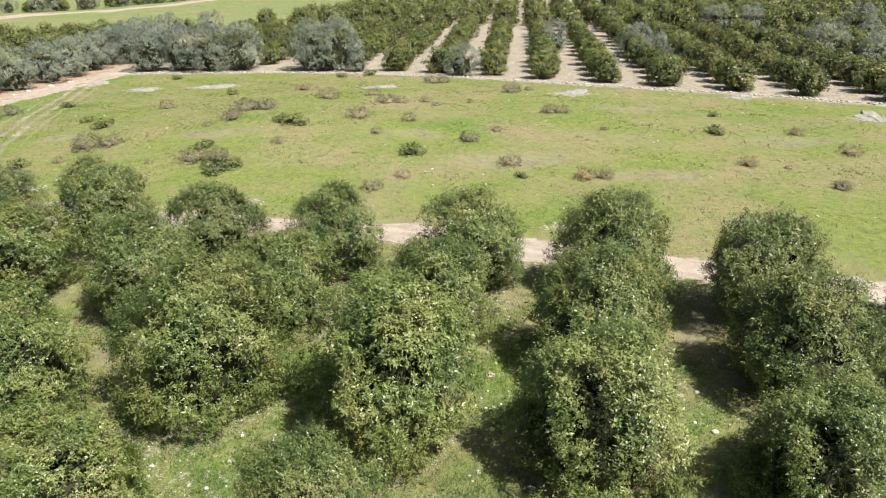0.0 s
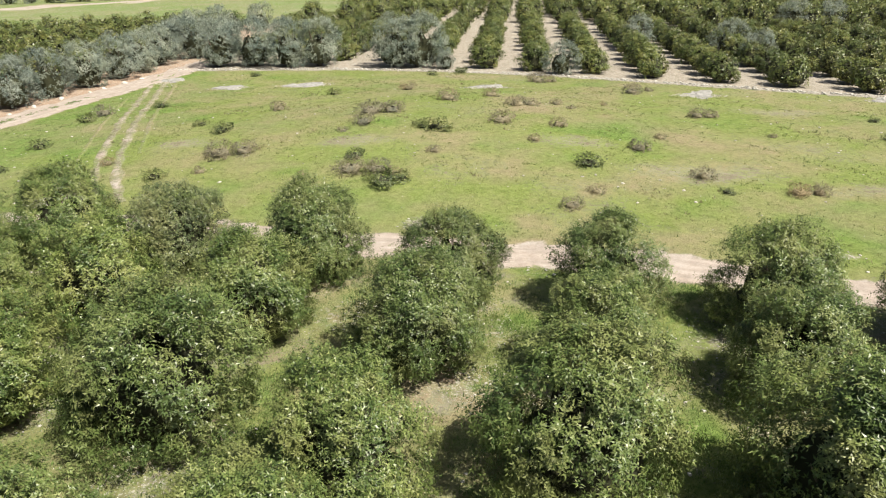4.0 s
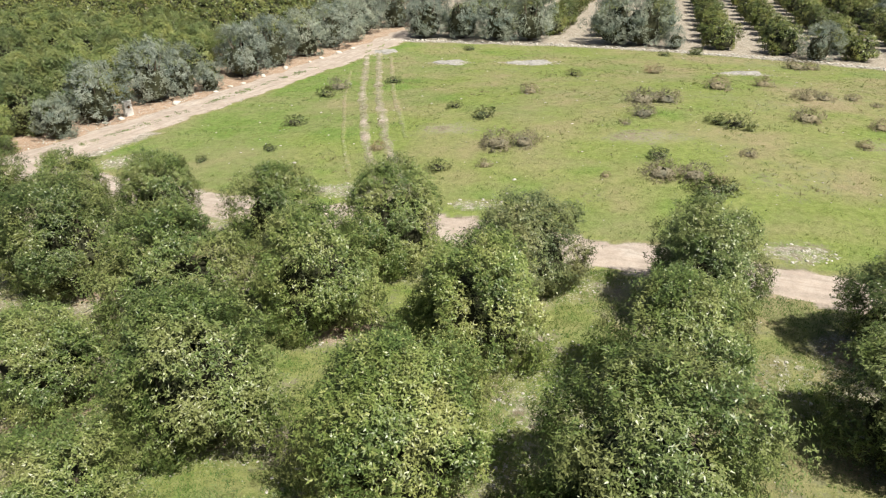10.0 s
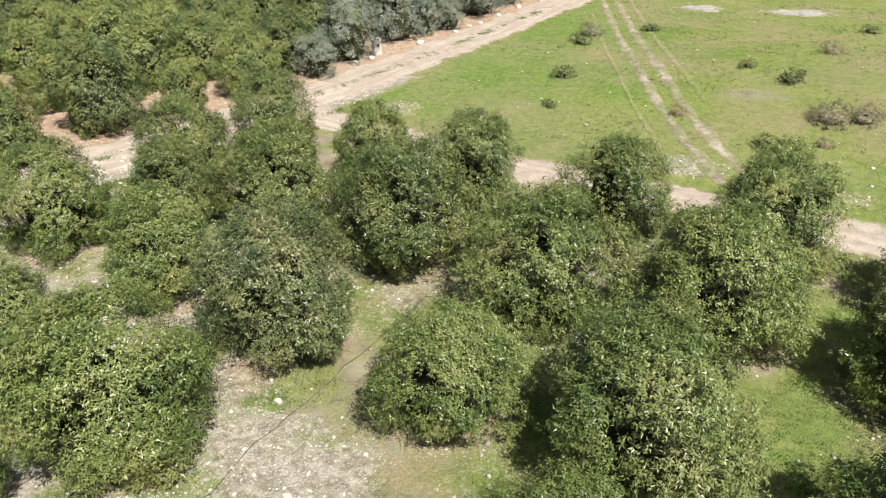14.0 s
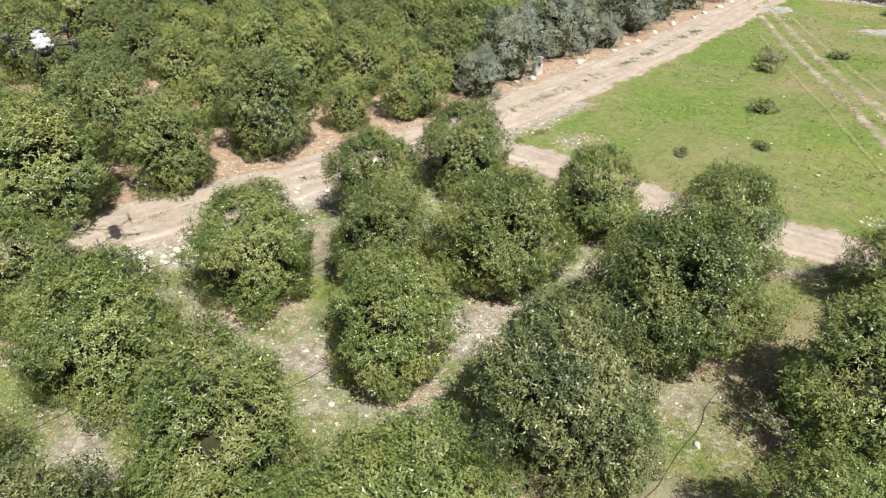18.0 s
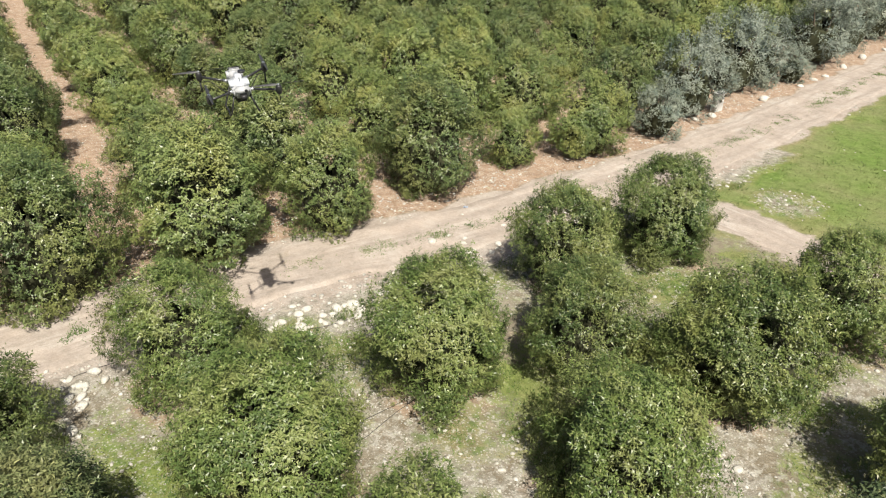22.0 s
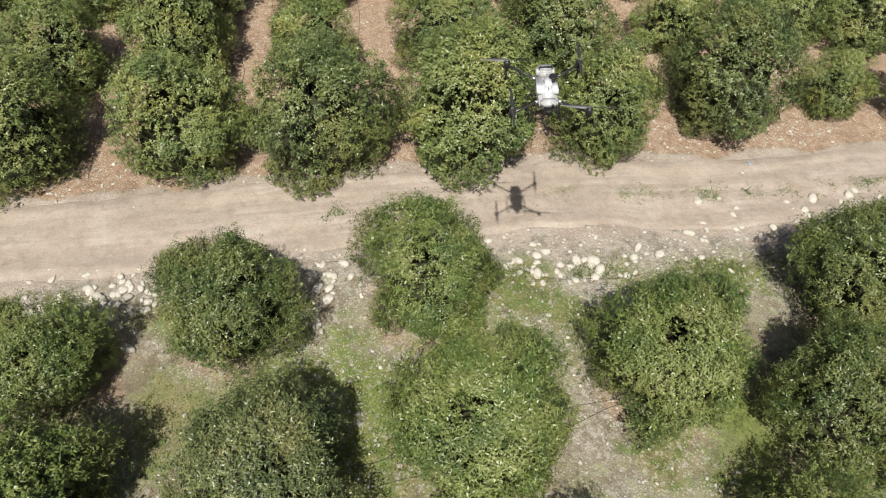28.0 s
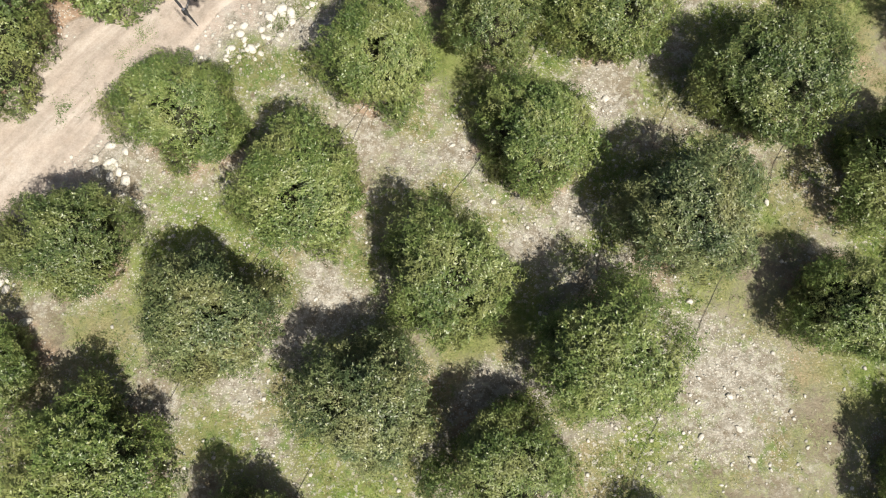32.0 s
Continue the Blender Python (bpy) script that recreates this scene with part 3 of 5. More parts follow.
def crown_mesh(name, seed, leaves, length, width, r, h, low, mats, lump=0.30, clumps=50, core=0.52, cover=0.48, spray=9, holes=0.09, power=2.0, slim=False, flat=1.0, tuck=0.8, loose=0.0):
    """A crown of leafy shoots: lumps of foliage over a rough bed, each shoot a rosette of leaves, with dim gaps between."""
    rng = np.random.default_rng(seed)
    shoots = leaves // spray
    knots = dome(rng.random(clumps) ** 0.85, rng.random(clumps) * 2 * np.pi, r * 0.86, h * 0.92, low, power, tuck)
    knots[:4] = dome(np.array([0.97, 0.86, 0.84, 0.88]), rng.random() * 6.28 + np.array([0.0, 0.3, 2.3, 4.4]), r * 0.86, h * 0.92, low, power, tuck)
    size = rng.uniform(0.65, 1.15, clumps) * r * lump
    size[:4] = r * lump
    bright = rng.random(clumps)
    pick = rng.choice(clumps, shoots, p=size ** 2 / np.sum(size ** 2))
    way = rng.normal(size=(shoots, 3))
    way /= np.linalg.norm(way, axis=1)[:, None]
    centre = np.array([0, 0, h * 0.40])
    out = knots[pick] - centre
    out /= np.linalg.norm(out, axis=1)[:, None]
    way[np.sum(way * out, axis=1) < -0.2] *= -1
    pos = knots[pick] + way * (size[pick] * rng.uniform(0.75 - 0.3 * loose, 1.05 + 0.2 * loose, shoots))[:, None] * np.array([1, 1, 0.85])
    skin = rng.random(shoots) < cover
    n = int(skin.sum())
    bed = dome(rng.random(n) ** 1.1, rng.random(n) * 2 * np.pi, r * 0.92, h * 0.92, low, power, tuck)
    bed = centre + (bed - centre) * (1.0 - (0.22 + 0.14 * loose) * rng.random((n, 1)) ** 1.5)
    pos[skin] = bed
    out[skin] = (bed - centre) / np.linalg.norm(bed - centre, axis=1)[:, None]
    way[skin] = out[skin]
    tall = rng.random(shoots) < 0.05 + 0.05 * loose
    pos[tall] += out[tall] * rng.uniform(0.05, 0.22, (int(tall.sum()), 1)) * r * 0.5 + np.array([0, 0, 0.06 * h / 3.5])
    az = np.arctan2(pos[:, 1], pos[:, 0])
    bulge = 0.99 + 0.09 * np.sin(2 * az + seed) + 0.08 * np.sin(3 * az + 1.7 * seed) + 0.06 * np.sin(5 * az + pos[:, 2] * 1.5 + seed)
    pos[:, :2] *= bulge[:, None]
    s = 3.2 / max(r, 1.0) * 2
    pit = np.sin(pos[:, 0] * s + seed) * np.sin(pos[:, 1] * s * 1.1 + 2 * seed) * np.sin(pos[:, 2] * s * 1.2 + 1)
    keep = (pos[:, 2] > low * 0.4) & ((pit < 0.36) | (rng.random(shoots) > holes * 6))
    pos, way, out, tone = pos[keep], way[keep], out[keep], (0.46 * rng.random(shoots) + 0.54 * bright[pick])[keep]
    aim = out * 0.72 + way * 0.42 + np.array([0, 0, 0.45]) + rng.normal(size=pos.shape) * (0.22 + 0.2 * loose)
    aim /= np.linalg.norm(aim, axis=1)[:, None]
    pos, aim, tone = np.repeat(pos, spray, axis=0), np.repeat(aim, spray, axis=0), np.repeat(tone, spray)
    n = len(pos)
    ring = np.cross(aim, rng.normal(size=(n, 3)))
    ring /= np.linalg.norm(ring, axis=1)[:, None] + 1e-9
    open_ = rng.uniform(1.75 - 0.75 * flat, 1.95, n)[:, None]
    t = aim * np.cos(open_) + ring * np.sin(open_)
    L = (length * rng.uniform(0.62, 1.28, n))[:, None]
    W = (width * rng.uniform(0.75, 1.25, n))[:, None]
    base = pos + aim * rng.uniform(-0.9, 0.5, (n, 1)) * length
    nor = aim - t * np.sum(aim * t, axis=1)[:, None] + rng.normal(size=(n, 3)) * 0.18
    nor /= np.linalg.norm(nor, axis=1)[:, None]
    side = np.cross(nor, t)
    side /= np.linalg.norm(side, axis=1)[:, None] + 1e-9
    mid = base + t * L * 0.5 + nor * W * 0.2
    if slim:
        v = np.stack([base + t * L * 0.2 - side * W * 0.5, base + t * L, base + t * L * 0.35 + side * W * 0.5], axis=1).reshape(-1, 3)
        f = np.arange(n * 3).reshape(n, 3)
    else:
        v = np.stack([base, mid - side * W * 0.5, base + t * L - nor * W * 0.15, mid + side * W * 0.5], axis=1).reshape(-1, 3)
        f = np.arange(n * 4).reshape(n, 4)
        f = np.concatenate([f[:, [0, 1, 2]], f[:, [0, 2, 3]]])
    # a closed shell for the twigs inside; near-black on trees, painting the inner shade
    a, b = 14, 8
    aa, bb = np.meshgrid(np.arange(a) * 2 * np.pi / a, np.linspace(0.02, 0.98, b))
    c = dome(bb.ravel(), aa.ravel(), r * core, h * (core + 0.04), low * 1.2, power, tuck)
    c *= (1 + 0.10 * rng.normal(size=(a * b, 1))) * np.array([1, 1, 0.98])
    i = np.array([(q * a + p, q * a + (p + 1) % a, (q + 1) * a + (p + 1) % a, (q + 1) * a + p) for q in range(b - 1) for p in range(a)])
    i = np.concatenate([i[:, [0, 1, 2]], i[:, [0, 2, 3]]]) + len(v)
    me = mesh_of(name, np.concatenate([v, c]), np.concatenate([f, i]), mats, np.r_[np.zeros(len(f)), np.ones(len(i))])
    me.attributes.new("sprig", 'FLOAT', 'POINT').data.foreach_set("value", np.r_[np.repeat(tone, 3 if slim else 4), np.full(len(c), 0.3)].astype(np.float32))
    return me


def tube(path, radii, sides=7):
    path = [np.array(p, dtype=float) for p in path]
    v, f = [], []
    for k, (p, rad) in enumerate(zip(path, radii)):
        d = path[min(k + 1, len(path) - 1)] - path[max(k - 1, 0)]
        d /= np.linalg.norm(d)
        a = np.cross(d, (0.31, 0.95, 0.05))
        a /= np.linalg.norm(a)
        b = np.cross(d, a)
        for s in range(sides):
            w = 2 * np.pi * s / sides
            v.append(p + rad * (a * np.cos(w) + b * np.sin(w)))
    for k in range(len(path) - 1):
        for s in range(sides):
            q = (s + 1) % sides
            f.append((k * sides + s, k * sides + q, (k + 1) * sides + q, (k + 1) * sides + s))
    return v, f


def trunk_mesh(name, seed, h, girth, limbs=6, reach=1.2):
    rng = np.random.default_rng(seed)
    v, f = [], []

    def add(path, radii):
        a, b = tube(path, radii)
        f.extend([tuple(i + len(v) for i in q) for q in b])
        v.extend(a)

    fork = h * rng.uniform(0.16, 0.24)
    lean = rng.normal(size=2) * 0.08
    add([(0, 0, -0.15), (lean[0] * 0.4, lean[1] * 0.4, fork * 0.5), (lean[0], lean[1], fork), (lean[0], lean[1], fork + 0.12)], [girth * 1.35, girth, girth * 0.95, girth * 0.4])
    for k in range(limbs):
        w = 2 * np.pi * (k + rng.random() * 0.6) / limbs
        e = np.array([np.cos(w), np.sin(w)]) * reach * rng.uniform(0.5, 1.0)
        top = h * rng.uniform(0.55, 0.85)
        add([(lean[0], lean[1], fork * 0.9), (e[0] * 0.45, e[1] * 0.45, (fork + top) * 0.42), (e[0] * 0.8, e[1] * 0.8, top * 0.8), (e[0], e[1], top)], [girth * 0.6, girth * 0.42, girth * 0.25, girth * 0.08])
    return mesh_of(name, v, f, [BARK], soft=True)


def make_tree(name, crown, trunk):
    """One tree: a base with its trunk and crown, kept to be copied."""
    base = new(name)
    part("trunk", trunk, BARK, base)
    part("crown", crown, None, base)
    return base


def place(kinds, x, y, size, turn, label, category, group, squash=1.0, k=None):
    proto = kinds[random.randrange(len(kinds)) if k is None else k % len(kinds)]
    ob = copy_thing(proto, pose(x, y, float(land(x, y)) - 0.03, 0, 0, turn))
    ob.scale = (size, size, size * squash)
    return tagged(ob, label, category, group)


PROTOTYPES = []


def prototypes(name, count, build):
    made = [make_tree(name, *build(k)) for k in range(count)]
    PROTOTYPES.append(made)
    return made


def orchard_kind(k, leaf):
    return (crown_mesh("crown", 10 + k, 68000, 0.108, 0.036, 1.88, 3.6 + 0.14 * (k % 3), 0.2, [leaf, TWIG_SHADE], lump=0.34, clumps=42 + 6 * (k % 3), cover=0.26, core=0.60, spray=8, holes=0.15, slim=True, loose=0.5),
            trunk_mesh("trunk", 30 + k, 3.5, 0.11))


ORCHARD = prototypes("orchard_tree", 8, lambda k: orchard_kind(k, GREEN_LEAF))
GREYISH = prototypes("orchard_tree", 2, lambda k: orchard_kind(k + 30, GREY_LEAF))
DEEP = prototypes("orchard_tree", 3, lambda k: orchard_kind(k + 20, DEEP_LEAF))
HEDGE = prototypes("hedge_tree", 6, lambda k: (
    crown_mesh("crown", 50 + k, 46000, 0.108, 0.047, 2.0, 4.25, 0.12, [DARK_LEAF, TWIG_SHADE], lump=0.29, clumps=52, cover=0.36, tuck=0.68, loose=0.3, core=0.60, power=2.0, holes=0.05, spray=8, slim=True),
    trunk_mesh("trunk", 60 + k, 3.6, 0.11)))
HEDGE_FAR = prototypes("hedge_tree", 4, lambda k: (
    crown_mesh("crown", 70 + k, 22000, 0.135, 0.062, 1.86, 4.35, 0.12, [DARK_LEAF, TWIG_SHADE], lump=0.29, clumps=44, cover=0.34, tuck=0.55, loose=0.3, core=0.60, spray=7, holes=0.05, power=2.0, slim=True),
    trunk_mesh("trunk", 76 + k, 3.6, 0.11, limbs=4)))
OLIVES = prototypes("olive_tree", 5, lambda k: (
    crown_mesh("crown", 80 + k, 11200, 0.22, 0.055, 2.2, 4.6, 0.3, [OLIVE_LEAF, TWIG_SHADE], lump=0.36, clumps=26, core=0.56, cover=0.26, spray=7, holes=0.22, slim=True, flat=1.7),
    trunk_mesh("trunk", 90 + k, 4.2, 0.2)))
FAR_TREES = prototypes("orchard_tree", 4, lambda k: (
    crown_mesh("crown", 110 + k, 3000, 0.24, 0.12, 1.72, 2.85, 0.3, [FAR_LEAF, TWIG_SHADE], lump=0.30, clumps=28, core=0.70, cover=0.38, spray=5, power=1.9, slim=True),
    trunk_mesh("trunk", 120 + k, 3.0, 0.12, limbs=4)))
PALE = {(-39.8, 22.9), (-52.8, 15.4), (-21.3, 30.5), (-47.7, 14.5)}
SHADY = {(-47.6, 27.9), (-50.0, 31.4), (-43.9, 29.3), (-10.0, 27.4), (6.5, 23.5), (11.2, 21.5), (10.6, 16.9), (4.9, 18.5), (-38.2, 28.3), (-57.6, 16.3)}

for row in ROWS_NEAR:
    for x, y, r in row:
        size = r / 2.2
        kind = "large broad" if r > 2.35 else "small rounded" if r < 2.0 else "broad leafy"
        deep = (x, y) in SHADY
        pale = (x, y) in PALE
        place(DEEP if deep else GREYISH if pale else ORCHARD, x, y, size, random.uniform(0, 360), kind + (" deep green fruit tree standing on stony ground" if deep else " grey-green fruit tree standing on stony ground" if pale else " green fruit tree with pale new shoots, on stony ground"), "fruit tree", "near orchard trees", squash=random.uniform(0.97, 1.05) * size ** -0.1)

# the left orchard: close rows running away from the road, on red soil
AWAY = Vector((-0.92, 0.385))
STARTS = [(-69.0, 8.6), (-67.0, 12.9), (-65.0, 17.3), (-63.1, 21.5), (-61.2, 26.0), (-59.0, 30.0), (-57.9, 34.9), (-56.3, 39.1), (-54.4, 42.4), (-54.8, 46.8), (-55.2, 51.5), (-54.7, 56.2), (-53.5, 60.9), (-52.3, 65.6), (-51.2, 70.3)]
FIRST = [1.05, 1.08, 1.05, 1.06, 1.26, 0.92, 1.1, 0.62, 0.9]
crowd = []
for r, (sx, sy) in enumerate(STARTS):
    for k in range(24):
        off = 0.2 if k == 0 else 0.3
        x, y = sx + AWAY.x * 5.05 * k + random.uniform(-off, off), sy + AWAY.y * 5.05 * k + random.uniform(-off, off)
        small = FIRST[r] if k == 0 and r < len(FIRST) else random.choice((0.84, 0.92, 1.0, 1.05, 1.1))
        if k > 10:
            crowd.append((x, y, small))
        elif k == 0 and small <= 0.9:
            place(HEDGE, x, y, small, random.uniform(0, 360), "small dense dark green fruit tree at the end of a row", "fruit tree", "hedge orchard trees")
        else:
            place(HEDGE if k < 5 else HEDGE_FAR, x, y, small, random.uniform(0, 360), "dense dark green fruit tree in a close row on red soil", "fruit tree", "hedge orchard trees", squash=random.uniform(0.86, 1.1))
for r in range(26):
    for k in range(30):
        x, y = -50.0 + 0.32 * r - 4.6 * k + random.uniform(-0.4, 0.4), 75.0 + 4.7 * r + 1.9 * k + random.uniform(-0.4, 0.4)
        if y < orchard_end(x) and x < left_x(min(y, 90)) - 5:
            crowd.append((x, y, random.uniform(0.9, 1.1)))

# the olives by the road and at the meadow's far corner
for x, y, s in [(-52.0, 50.2, 0.9), (-51.3, 56.2, 1.0), (-50.3, 58.3, 0.85), (-48.2, 65.6, 1.0), (-47.2, 70.2, 1.0), (-46.2, 75.5, 1.0), (-45.2, 80.8, 1.05), (-44.6, 85.5, 1.0), (-44.5, 90, 1.0), (-41.6, 95.5, 1.1), (-37.8, 96, 1.05), (-40.0, 101, 1.15), (-45, 95, 1.0), (-46, 101, 1.0), (-47, 108, 1.0), (-48, 115, 1.0), (-52.2, 46.4, 0.6), (-48.6, 59.9, 0.5)]:
    place(OLIVES, x, y, s, random.uniform(0, 360), "silvery grey olive tree beside the dirt road" if s > 0.7 else "small silvery olive tree beside the dirt road", "olive tree", "roadside olives")
for x, y, s in [(-36.4, 88.0, 1.2), (-32.2, 88.0, 1.2), (-28.0, 87, 1.2), (-24.5, 87, 1.2), (-15.6, 85.3, 1.25), (-13.0, 84.8, 1.3), (2.0, 77.5, 0.75), (-9.8, 82.6, 0.5), (15, 96.5, 0.9), (24, 90, 0.9), (24.5, 82, 0.8), (44, 83, 1.0), (57, 99, 1.1), (45, 74, 0.9), (42, 112, 1.0), (47, 111, 1.0), (-47, 124, 1.0), (-41, 128, 1.0)]:
    place(OLIVES, x, y, s, random.uniform(0, 360), "silvery grey olive tree standing among the orchard rows" if y > 89 else "silvery grey olive tree on the meadow's far edge", "olive tree", "far edge olives")
for k, (x, y) in enumerate(along([(-150, 203), (-126, 210), (-111, 217), (-104, 229), (-94, 249), (-84, 275)], 3.6)):
    place(FAR_TREES if k % 3 == 1 else OLIVES, x + random.uniform(-1.2, 1.2), y + random.uniform(-1.2, 3.0), random.uniform(0.9, 1.35), random.uniform(0, 360), "rounded green tree on the rim of a distant field" if k % 3 == 1 else "grey olive tree on the rim of a distant field", "tree" if k % 3 == 1 else "olive tree", "distant field trees")
# the far orchard: rows running north behind the stone line
for r in range(-8, 17):
    for k in range(28):
        x0 = -0.6 + 5.8 * r
        y = float(far_y(x0)) + 3.4 + 4.0 * k
        x = x0 + 0.104 * (y - 75) + random.uniform(-0.3, 0.3)
        if (x < -22 and k < 1) or (-18 < x < -11 and k < 1) or x < left_x(min(y, 90)) + 3 or y > min(orchard_end(x), 190):
            continue
        size = random.uniform(0.86, 1.06)
        if k == 12:
            continue
        if k > 11:
            x += random.uniform(-0.9, 0.9)
            crowd.append((x, y, size * 1.15))
        else:
            place(FAR_TREES, x, y, size, random.uniform(0, 360), "rounded green fruit tree in a long straight row on pale soil", "fruit tree", "far orchard trees")


def far_woods(spots):
    """The distant orchard trees past the counted rows, joined."""
    kinds = []
    for k in range(3):
        me = crown_mesh("far_crown", 140 + k, 900, 0.36, 0.19, 1.8, 3.3, 0.3, [FAR_LEAF, TWIG_SHADE], lump=0.30, clumps=24, core=0.70, cover=0.4, spray=4, slim=True)
        v = np.empty(len(me.vertices) * 3, dtype=np.float32)
        me.vertices.foreach_get("co", v)
        f = np.empty(len(me.polygons) * 3, dtype=np.int32)
        me.polygons.foreach_get("vertices", f)
        s = np.empty(len(me.polygons), dtype=np.int32)
        me.polygons.foreach_get("material_index", s)
        w = np.empty(len(me.vertices), dtype=np.float32)
        me.attributes["sprig"].data.foreach_get("value", w)
        kinds.append((v.reshape(-1, 3), f.reshape(-1, 3), s, w))
        bpy.data.meshes.remove(me)
    rng = np.random.default_rng(7)
    vs, fs, ss, ws, n = [], [], [], [], 0
    for k, (x, y, size) in enumerate(spots):
        v, f, s, tone = kinds[k % 3]
        a = rng.random() * 6.28
        c, d = math.cos(a), math.sin(a)
        w = v * size
        vs.append(np.c_[w[:, 0] * c - w[:, 1] * d + x, w[:, 0] * d + w[:, 1] * c + y, w[:, 2] + float(land(x, y))])
        fs.append(f + n)
        ss.append(s)
        ws.append(np.clip(tone * 0.7 + rng.uniform(-0.1, 0.35), 0, 0.9))
        n += len(v)
    me = mesh_of("distant_orchard", np.concatenate(vs), np.concatenate(fs), [FAR_LEAF, TWIG_SHADE], np.concatenate(ss))
    me.attributes.new("sprig", 'FLOAT', 'POINT').data.foreach_set("value", np.concatenate(ws).astype(np.float32))
    return tagged(new("distant_orchard", me), "distant rows of rounded green orchard trees", "orchard", kind="stuff")


far_woods(crowd)


# ---- meadow: tracks, shrubs, grass ----
def offset_line(line, d):
    c = along(line, 2.0)
    g = np.gradient(c, axis=0)
    g /= np.linalg.norm(g, axis=1)[:, None] + 1e-9
    return [(float(a), float(b)) for a, b in c + np.c_[g[:, 1], -g[:, 0]] * d]


def rut(line, half, label, seed, worn=1.0):
    """One worn wheel track in the grass: a narrow uneven band of bare soil."""
    c = along(line, 0.45)
    g = np.gradient(c, axis=0)
    g /= np.linalg.norm(g, axis=1)[:, None] + 1e-9
    side = np.c_[g[:, 1], -g[:, 0]]
    rows = []
    for o in (-1.0, -0.6, 0.0, 0.6, 1.0):
        w = half * (1 + 0.55 * wob(c[:, 0], c[:, 1], 0.8, seed + (o > 0)))
        p = c + side * (o * w)[:, None]
        z = land(p[:, 0], p[:, 1]) + relief(p[:, 0], p[:, 1]) + (0.035 if abs(o) < 0.9 else -0.05) - 0.015 * (o == 0)
        rows.append(np.c_[p, z])
    v = np.stack(rows, axis=1).reshape(-1, 3)
    i = (np.arange(len(c) - 1)[:, None] * 5 + np.arange(4)[None, :]).ravel()
    me = mesh_of("wheel_rut", v, np.c_[i, i + 1, i + 6, i + 5], [EARTH], soft=True)
    z = np.tile(np.array([[0.0, 0.8, 0.0, 0.2], [0.26, 0.5, 0.0, 0.3], [0.41, 0.38, 0.0, 0.4], [0.26, 0.5, 0.0, 0.3], [0.0, 0.8, 0.0, 0.2]], dtype=np.float32), (len(c), 1))
    z[:, 0] *= worn
    z[:, 1] += (1 - worn) * 0.4
    z[:, 0] += (0.28 * wob(v[:, 0], v[:, 1], 0.9, seed) + 0.22 * wob(v[:, 0], v[:, 1], 0.3, seed + 3)).astype(np.float32)
    me.color_attributes.new("zones", 'FLOAT_COLOR', 'POINT').data.foreach_set("color", np.clip(z, 0, 1).ravel())
    return tagged(new("wheel_rut", me), label, "wheel track", kind="structure")


rut(offset_line(TRACK, -0.60), 0.42, "bare wheel rut worn into the grass", 1.0)
rut(offset_line(TRACK, 0.60), 0.40, "bare wheel rut worn into the grass", 2.0)
rut(offset_line(TRACK[1:6], -1.75), 0.26, "faint old wheel rut in the grass", 3.0, 0.55)
rut(offset_line(TRACK[2:7], 1.9), 0.18, "faint old wheel rut in the grass", 4.0, 0.35)


def shrubs(name, count, seed, leaves, length, width, mat, flat, lump, inner):
    return prototypes(name, count, lambda k: (
        crown_mesh("crown", seed + k, leaves, length, width, 1.0, flat, 0.05, [mat, inner], lump=lump, clumps=22, core=0.5, cover=0.35, spray=6, flat=1.6),
        trunk_mesh("stem", seed + 9 + k, flat, 0.035, limbs=5, reach=0.7)))


GREEN_SHRUB = shrubs("green_shrub", 3, 200, 1300, 0.13, 0.06, SHRUB_LEAF, 0.85, 0.36, TWIG_SHADE)
BROWN_SHRUB = shrubs("dry_shrub", 3, 220, 1500, 0.14, 0.03, BROWN_TWIG, 0.72, 0.30, BROWN_TWIG)
STRAW_TUFT = shrubs("straw_tuft", 2, 240, 900, 0.30, 0.03, STRAW, 0.8, 0.34, STRAW)
for x, y, r in [(-38.1, 58.0, 0.85), (-34.0, 62.6, 0.69), (-37.6, 49.8, 0.74), (-26.6, 41.5, 0.65), (-27.5, 53.1, 0.57), (-25.3, 50.5, 0.8), (-19.7, 65.2, 0.7), (-10.7, 48.8, 1.0), (-15.4, 43.5, 0.63), (-13.5, 39.3, 0.95), (-12.6, 39.8, 0.7),
                (-2.0, 42.1, 0.84), (-30.3, 80.0, 0.6), (-8.2, 79.4, 0.8), (-11.3, 78.1, 0.6), (-40.4, 42.5, 0.4), (-37.1, 44.5, 0.42), (19.4, 48.4, 0.75), (4.5, 38.1, 0.4), (21.3, 54.1, 0.45), (-11.6, 49.2, 0.6)]:
    place(GREEN_SHRUB, x, y, r, random.uniform(0, 360), "low dark green shrub growing in the meadow grass", "shrub", "meadow green shrubs", squash=0.8)
for x, y, r in [(-38.0, 60.5, 1.0), (-24.2, 42.0, 0.45), (-18.1, 40.9, 0.3), (-23.8, 44.9, 1.1), (-22.4, 45.2, 0.9), (-22.8, 57.1, 0.81), (-15.4, 53.9, 1.1), (-13.9, 54.1, 1.0), (-15.6, 50.5, 0.88), (-16.8, 48.7, 0.42), (-9.8, 59.5, 1.05), (-6.2, 50.8, 1.0), (-4.6, 56.9, 0.9), (-3.5, 57.1, 0.7), (-1.4, 57.9, 0.55)]:
    place(BROWN_SHRUB, x, y, r, random.uniform(0, 360), "dry brown twiggy shrub in the meadow", "shrub", "meadow dry shrubs", squash=0.95)
